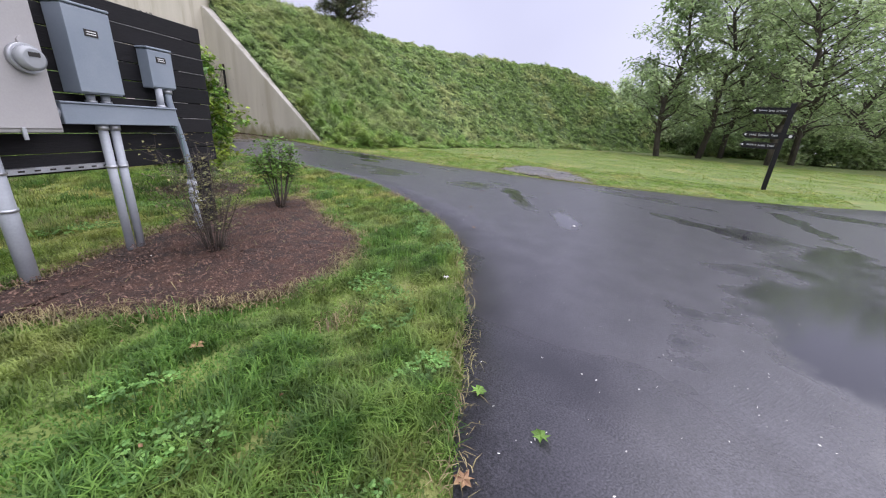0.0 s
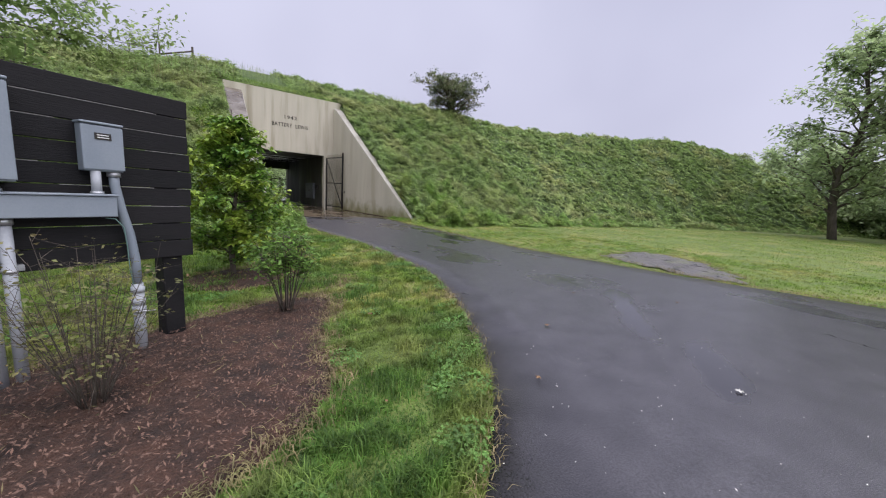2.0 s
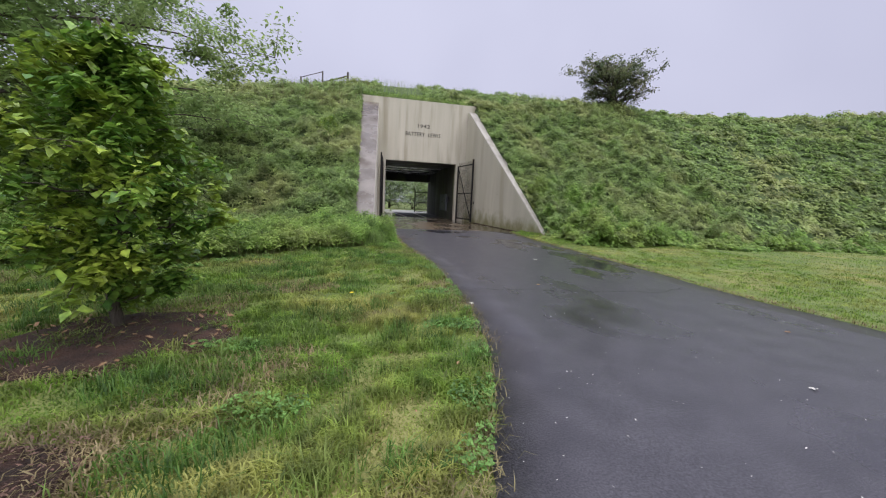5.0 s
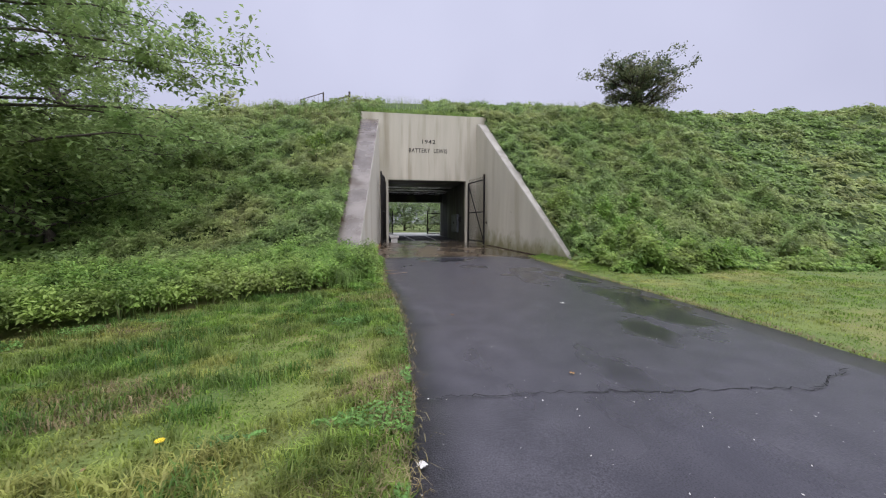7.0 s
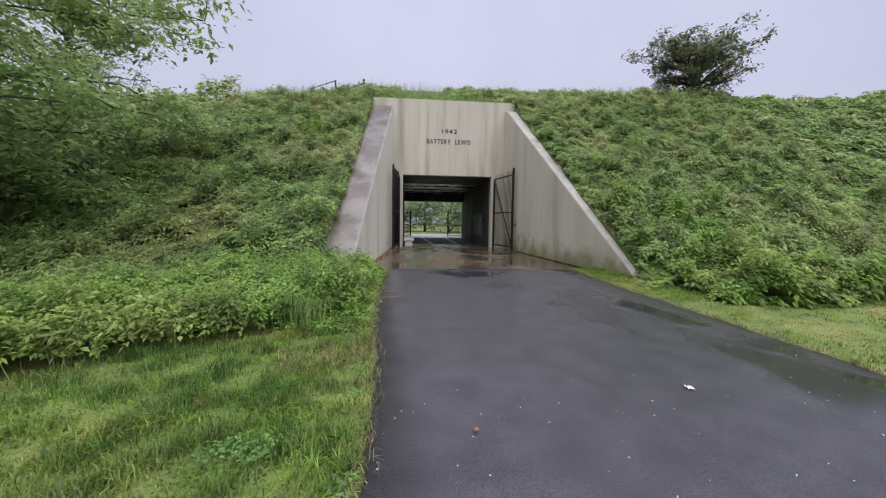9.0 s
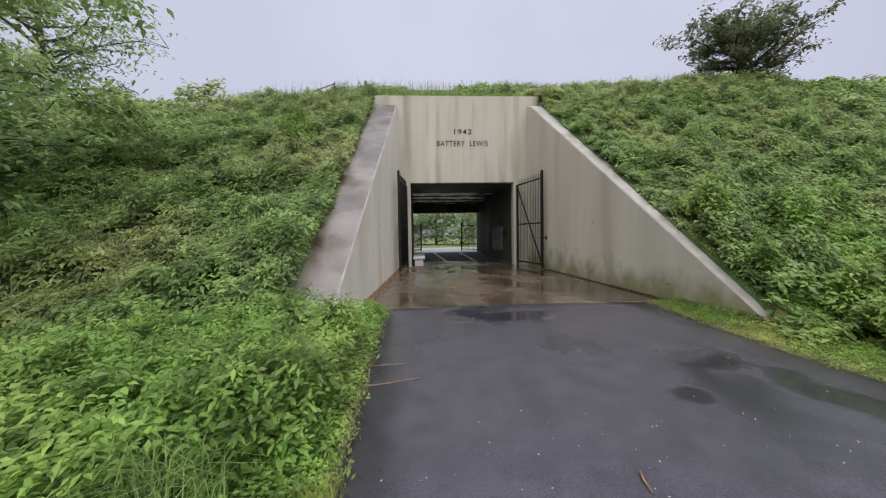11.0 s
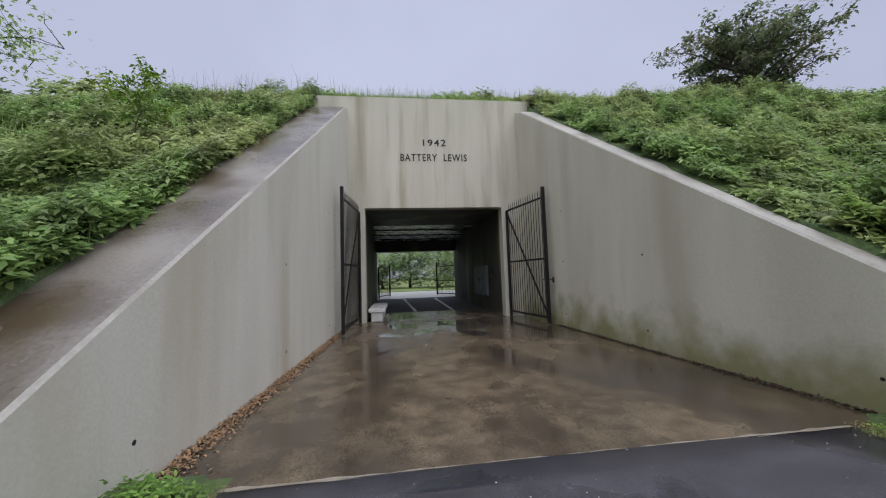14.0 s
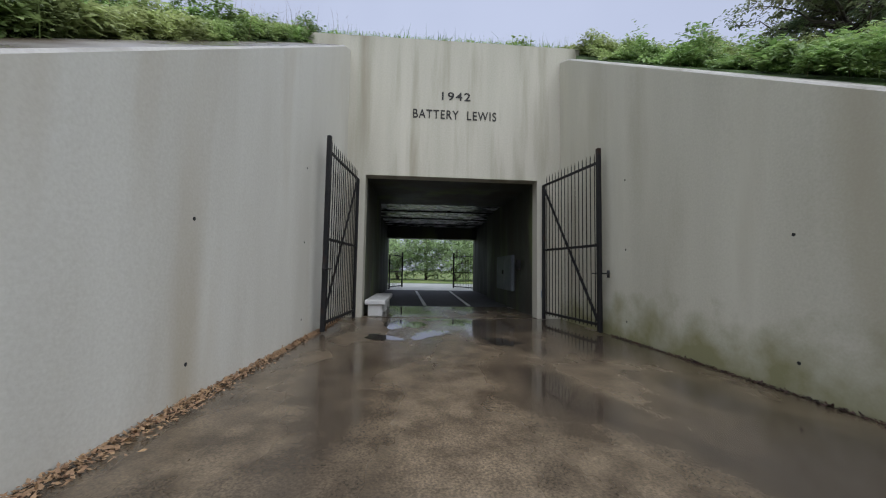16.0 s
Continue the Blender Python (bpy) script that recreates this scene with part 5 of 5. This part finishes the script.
# ---- mulch chips, litter ----
x, y = scatter(17000, -10.4, -5.2, -26.6, -23.0)
x, y = keep(x, y, inside(x, y, mulch_poly))
c = np.stack([x, y, 0.032 + 0.055 * np.clip(1 - ((x + 7.3) / 2.6) ** 2, 0, 1)], -1)
add_stuff("mulch_chips", leaf_mesh("mulch_chips", c, rng.uniform(0.012, 0.06, len(c)) * rng.uniform(0.5, 1.0, len(c)), rng.uniform(0.005, 0.016, len(c)), M["chip"], 0.2, 0.0), "loose shredded bark chips", "mulch")
x, y = scatter(420, -10.4, -5.2, -26.6, -23.0)
x, y = keep(x, y, inside(x, y, mulch_poly))
c = np.stack([x, y, 0.045 + 0.055 * np.clip(1 - ((x + 7.3) / 2.6) ** 2, 0, 1)], -1)
add_stuff("mulch_straw", leaf_mesh("mulch_straw", c, rng.uniform(0.05, 0.16, len(c)), 0.007, M["straw"], 0.05, 0.0), "pale dry straws and twigs lying on the mulch", "straw")
x, y = scatter(90, -7.1, -5.1, -22.4, -20.8)
x, y = keep(x, y, inside(x, y, ring_poly))
c = np.stack([x, y, np.full(len(x), 0.065)], -1)
add_stuff("leaf_litter", leaf_mesh("leaf_litter", c, rng.uniform(0.04, 0.08, len(c)), rng.uniform(0.03, 0.05, len(c)), M["dead_leaf"], 0.1, 0.0), "tan fallen leaves on the mulch ring", "leaf litter")
x, y = scatter(2600, -8, 3, -30, -9.6)
x, y = keep(x, y, inside(x, y, road_poly))
c = np.stack([x, y, rise(y) + 0.022], -1)
add_stuff("road_grit", leaf_mesh("road_grit", c, rng.uniform(0.006, 0.022, len(c)), rng.uniform(0.005, 0.012, len(c)), M["bench"], 0.1, 0.0), "pale petals and grit on the wet asphalt", "grit")
n = 4200
y = rng.uniform(-11.0, -0.5, n)
x = -3.3 - 0.42 * (-y / 11.8) + np.abs(rng.normal(0, 0.07, n)) * (0.7 - y / 9) + 0.01
c = np.stack([x, y, FLOOR + rng.uniform(0.0, 0.02, n)], -1)
add_stuff("leaf_litter", leaf_mesh("leaf_litter", c, rng.uniform(0.02, 0.07, n), rng.uniform(0.015, 0.035, n), M["dead_leaf"], 0.1, 0.0), "brown dead leaves gathered along the wall foot", "leaf litter")

for pts, r in (([(-0.78, -14.73), (-0.81, -14.82), (-0.82, -14.92)], 0.008), ([(-2.91, -13.28), (-2.6, -13.2), (-2.28, -13.08)], 0.007), ([(-2.87, -12.74), (-2.65, -12.7), (-2.46, -12.69)], 0.006), ([(-1.71, -11.03), (-1.6, -10.98), (-1.46, -10.97)], 0.007), ([(-1.36, -10.75), (-1.32, -10.66)], 0.006), ([(-0.6, -11.6), (-0.5, -11.45)], 0.006)):
    tw = thing("twig", pose(pts[0][0], pts[0][1], float(rise(pts[0][1])) + 0.022), "thin dry twig lying on the wet asphalt", "twig", "twigs on the path")
    part("stick", tubed([(x - pts[0][0], y - pts[0][1], 0.004) for x, y in pts], [r, r * 0.8, r * 0.5][: len(pts)], 6), M["dead_leaf"], tw)


def fallen_leaf(x, y, z, size, turn, material, label):
    """A lobed leaf, slightly curled."""
    bm = bmesh.new()
    c = bm.verts.new((0, 0, 0.006))
    ring = []
    for k in range(14):
        a = 2 * math.pi * k / 14
        q = size * (0.55 + 0.45 * (k % 2)) * (1.15 if k == 0 else 1)
        ring.append(bm.verts.new((q * math.cos(a), q * math.sin(a), 0.004 + 0.012 * (k % 3 == 0))))
    for k in range(14):
        bm.faces.new((c, ring[k], ring[(k + 1) % 14]))
    ob = part("fallen_leaf", bm, material)
    ob.matrix_world = pose(x, y, z, 3, 4, turn)
    return tagged(ob, label, "leaf", "fallen leaves")


for x, y, s, tn, green in ((-7.36, -28.28, 0.05, 20, 1), (-7.43, -28.68, 0.05, 70, 1), (-7.87, -28.51, 0.05, 130, 0), (-1.06, -19.7, 0.03, 10, 0), (-2.57, -20.74, 0.04, 80, 2), (0.25, -16.99, 0.05, 40, 2), (-6.2, -27.2, 0.035, 200, 2), (-4.4, -26.4, 0.03, 15, 0), (-3.2, -25.6, 0.035, 90, 0), (-1.4, -24.8, 0.03, 60, 0), (-0.2, -26.0, 0.03, 30, 0), (-3.0, -27.5, 0.035, 300, 2), (-5.0, -24.2, 0.035, 12, 0), (-8.2, -26.7, 0.05, 12, 0), (-7.9, -24.9, 0.05, 40, 2), (-1.8, -17.5, 0.03, 60, 0), (-0.5, -23.2, 0.03, 100, 2), (0.9, -22.1, 0.03, 140, 0)):
    lawn_z = float(land(x, y)) + 0.06 if x < -7.8 or (x, y) == (-5.0, -24.2) else float(rise(y)) + 0.02
    fallen_leaf(x, y, lawn_z, s, tn, M[("dead_leaf", "clover", "bench")[green]], ("small brown dead leaf on the ground", "fresh green fallen leaf on the asphalt", "pale wet leaf stuck to the asphalt")[green])
dand = thing("dandelion", pose(-4.14, -20.39, float(land(-4.14, -20.39))), "single yellow dandelion in the lawn", "flower")
part("stem", tubed([(0, 0, 0), (0.005, 0, 0.09)], 0.003, 6), M["clover"], dand)
bm = bmesh.new()
for k in range(16):
    a = 2 * math.pi * k / 16
    q = [bm.verts.new(p) for p in ((0.005, 0, 0.09), (0.005 + 0.025 * math.cos(a - 0.15), 0.025 * math.sin(a - 0.15), 0.1), (0.005 + 0.03 * math.cos(a), 0.03 * math.sin(a), 0.095), (0.005 + 0.025 * math.cos(a + 0.15), 0.025 * math.sin(a + 0.15), 0.1))]
    bm.faces.new(q)
part("flower_head", bm, mat("dandelion_yellow", (0.75, 0.5, 0.01), (0.85, 0.65, 0.03), 20, (0.6, 0.8), 60, 0), dand, "yellow flower head")
c = np.stack([-3.75 + rng.normal(0, 0.12, 420), -14.95 + rng.normal(0, 0.12, 420), np.full(420, float(land(-3.75, -14.95)))], -1)
add_stuff("grass_clump", blade_mesh("grass_clump", c, rng.uniform(0.3, 0.75, 420), 0.008, M["weed"], 0.85), "tall clump of blue-green grass before the weeds", "grass")

# dry fringes round the mulch and along the far side of the road
for line, n, spread in ((mulch_poly, 6500, 0.09), (ring_poly, 900, 0.08), (road_right[: len(road_right) * 7 // 10], 3600, 0.05), (patch_poly, 1500, 0.08)):
    e = even(np.vstack([line, line[:1]]) if line is not road_right and len(line) != len(road_right) * 7 // 10 else line, n)
    e = e + rng.normal(0, spread, e.shape)
    c = np.stack([e[:, 0], e[:, 1], rise(e[:, 1]) + 0.01], -1)
    add_stuff("edge_straw", blade_mesh("edge_straw", c, rng.uniform(0.03, 0.09, n), 0.007, M["straw"], 1.5), "dry brown grass along a mown edge", "straw")
x, y = scatter(220, -9.4, -2.6, -29.2, -15)
x, y = keep(x, y, on_lawn(x, y))
c = np.stack([x, y, land(x, y) + 0.05], -1)
add_stuff("leaf_litter", leaf_mesh("leaf_litter", c, rng.uniform(0.02, 0.05, len(c)), rng.uniform(0.015, 0.03, len(c)), M["dead_leaf"], 0.1, 0.0), "scattered brown leaves in the lawn", "leaf litter")

# tall dry stalks on the crest and dirt along the mossy wall
x, y = scatter(240, -9.5, -3.6, -2.0, 1.6)
x, y = keep(x, y, on_bank(x, y) | (y > 0.7))
c = np.stack([x, y, land(x, y)], -1)
add_stuff("tall_stalks", blade_mesh("tall_stalks", c, rng.uniform(0.7, 1.35, len(c)), 0.011, M["straw"], 0.15), "tall thin dry grass stalks on the bank", "grass")
x, y = scatter(60, 3.7, 14, -6, 2)
c = np.stack([x, y, land(x, y)], -1)
add_stuff("tall_stalks", blade_mesh("tall_stalks", c, rng.uniform(0.6, 1.1, len(c)), 0.012, M["weed_bright"], 0.3), "tall thin grass stalks on the bank", "grass")
n = 2200
y = rng.uniform(-11.3, -2.6, n)
x = 2.95 + 0.33 * (-y / 11.8) - np.abs(rng.normal(0, 0.035, n)) - 0.005
c = np.stack([x, y, FLOOR + rng.uniform(-0.01, 0.015, n)], -1)
add_stuff("wall_dirt", leaf_mesh("wall_dirt", c, rng.uniform(0.02, 0.06, n), rng.uniform(0.015, 0.03, n), M["mulch"], 0.1, 0.0), "dark wet dirt along the foot of the wall", "dirt")

# ---- puddles ----


def puddle(x, y, rx, ry, turn, z, seed, label="shallow puddle lying on the wet paving"):
    """A thin film of water with an uneven shore."""
    r = np.random.default_rng(seed)
    ph = r.uniform(0, 6.28, 4)
    bm = bmesh.new()
    ring = []
    for k in range(40):
        a = 2 * math.pi * k / 40
        q = 1 + 0.22 * math.sin(2 * a + ph[0]) + 0.16 * math.sin(3 * a + ph[1]) + 0.12 * math.sin(5 * a + ph[2]) + 0.07 * math.sin(9 * a + ph[3])
        ring.append(bm.verts.new((rx * q * math.cos(a), ry * q * math.sin(a), 0)))
    c = bm.verts.new((0, 0, 0.0005))
    for k in range(40):
        bm.faces.new((c, ring[k], ring[(k + 1) % 40]))
    ob = part("puddle", bm, M["water"])
    ob.matrix_world = pose(x, y, z, 0, 0, turn)
    return tagged(ob, label, "puddle", "puddles", "structure")


for k, (x, y, rx, ry, tn) in enumerate(((-1.55, -1.2, 0.42, 0.75, 10), (-0.95, -2.5, 0.3, 0.5, -20), (0.0, -1.0, 0.35, 0.55, 5), (-1.9, -2.9, 0.25, 0.4, 30), (0.4, -3.3, 0.3, 0.35, 60), (-0.6, -0.4, 0.5, 0.22, 0))):
    puddle(x, y, rx, ry, tn, FLOOR - 0.0065, 30 + k)

# pale worn lip where the concrete apron meets the asphalt
bm = bmesh.new()
lip = []
for k in range(41):
    x = -2.98 + 5.6 * k / 40
    w = 0.03 + 0.018 * math.sin(k * 1.9) * math.sin(k * 0.7 + 1)
    lip.append((bm.verts.new((x, PAD_Y - 0.004 - w * 0.4, FLOOR + 0.006)), bm.verts.new((x, PAD_Y + w, FLOOR + 0.002))))
for (a, b), (c, d) in zip(lip, lip[1:]):
    bm.faces.new((a, c, d, b))
tagged(part("slab_edge", bm, mat("worn_slab_edge", (0.16, 0.13, 0.095), (0.27, 0.235, 0.185), 6, (0.4, 0.7), 60, 0.2)), "pale worn edge of the concrete apron", "floor", kind="structure")
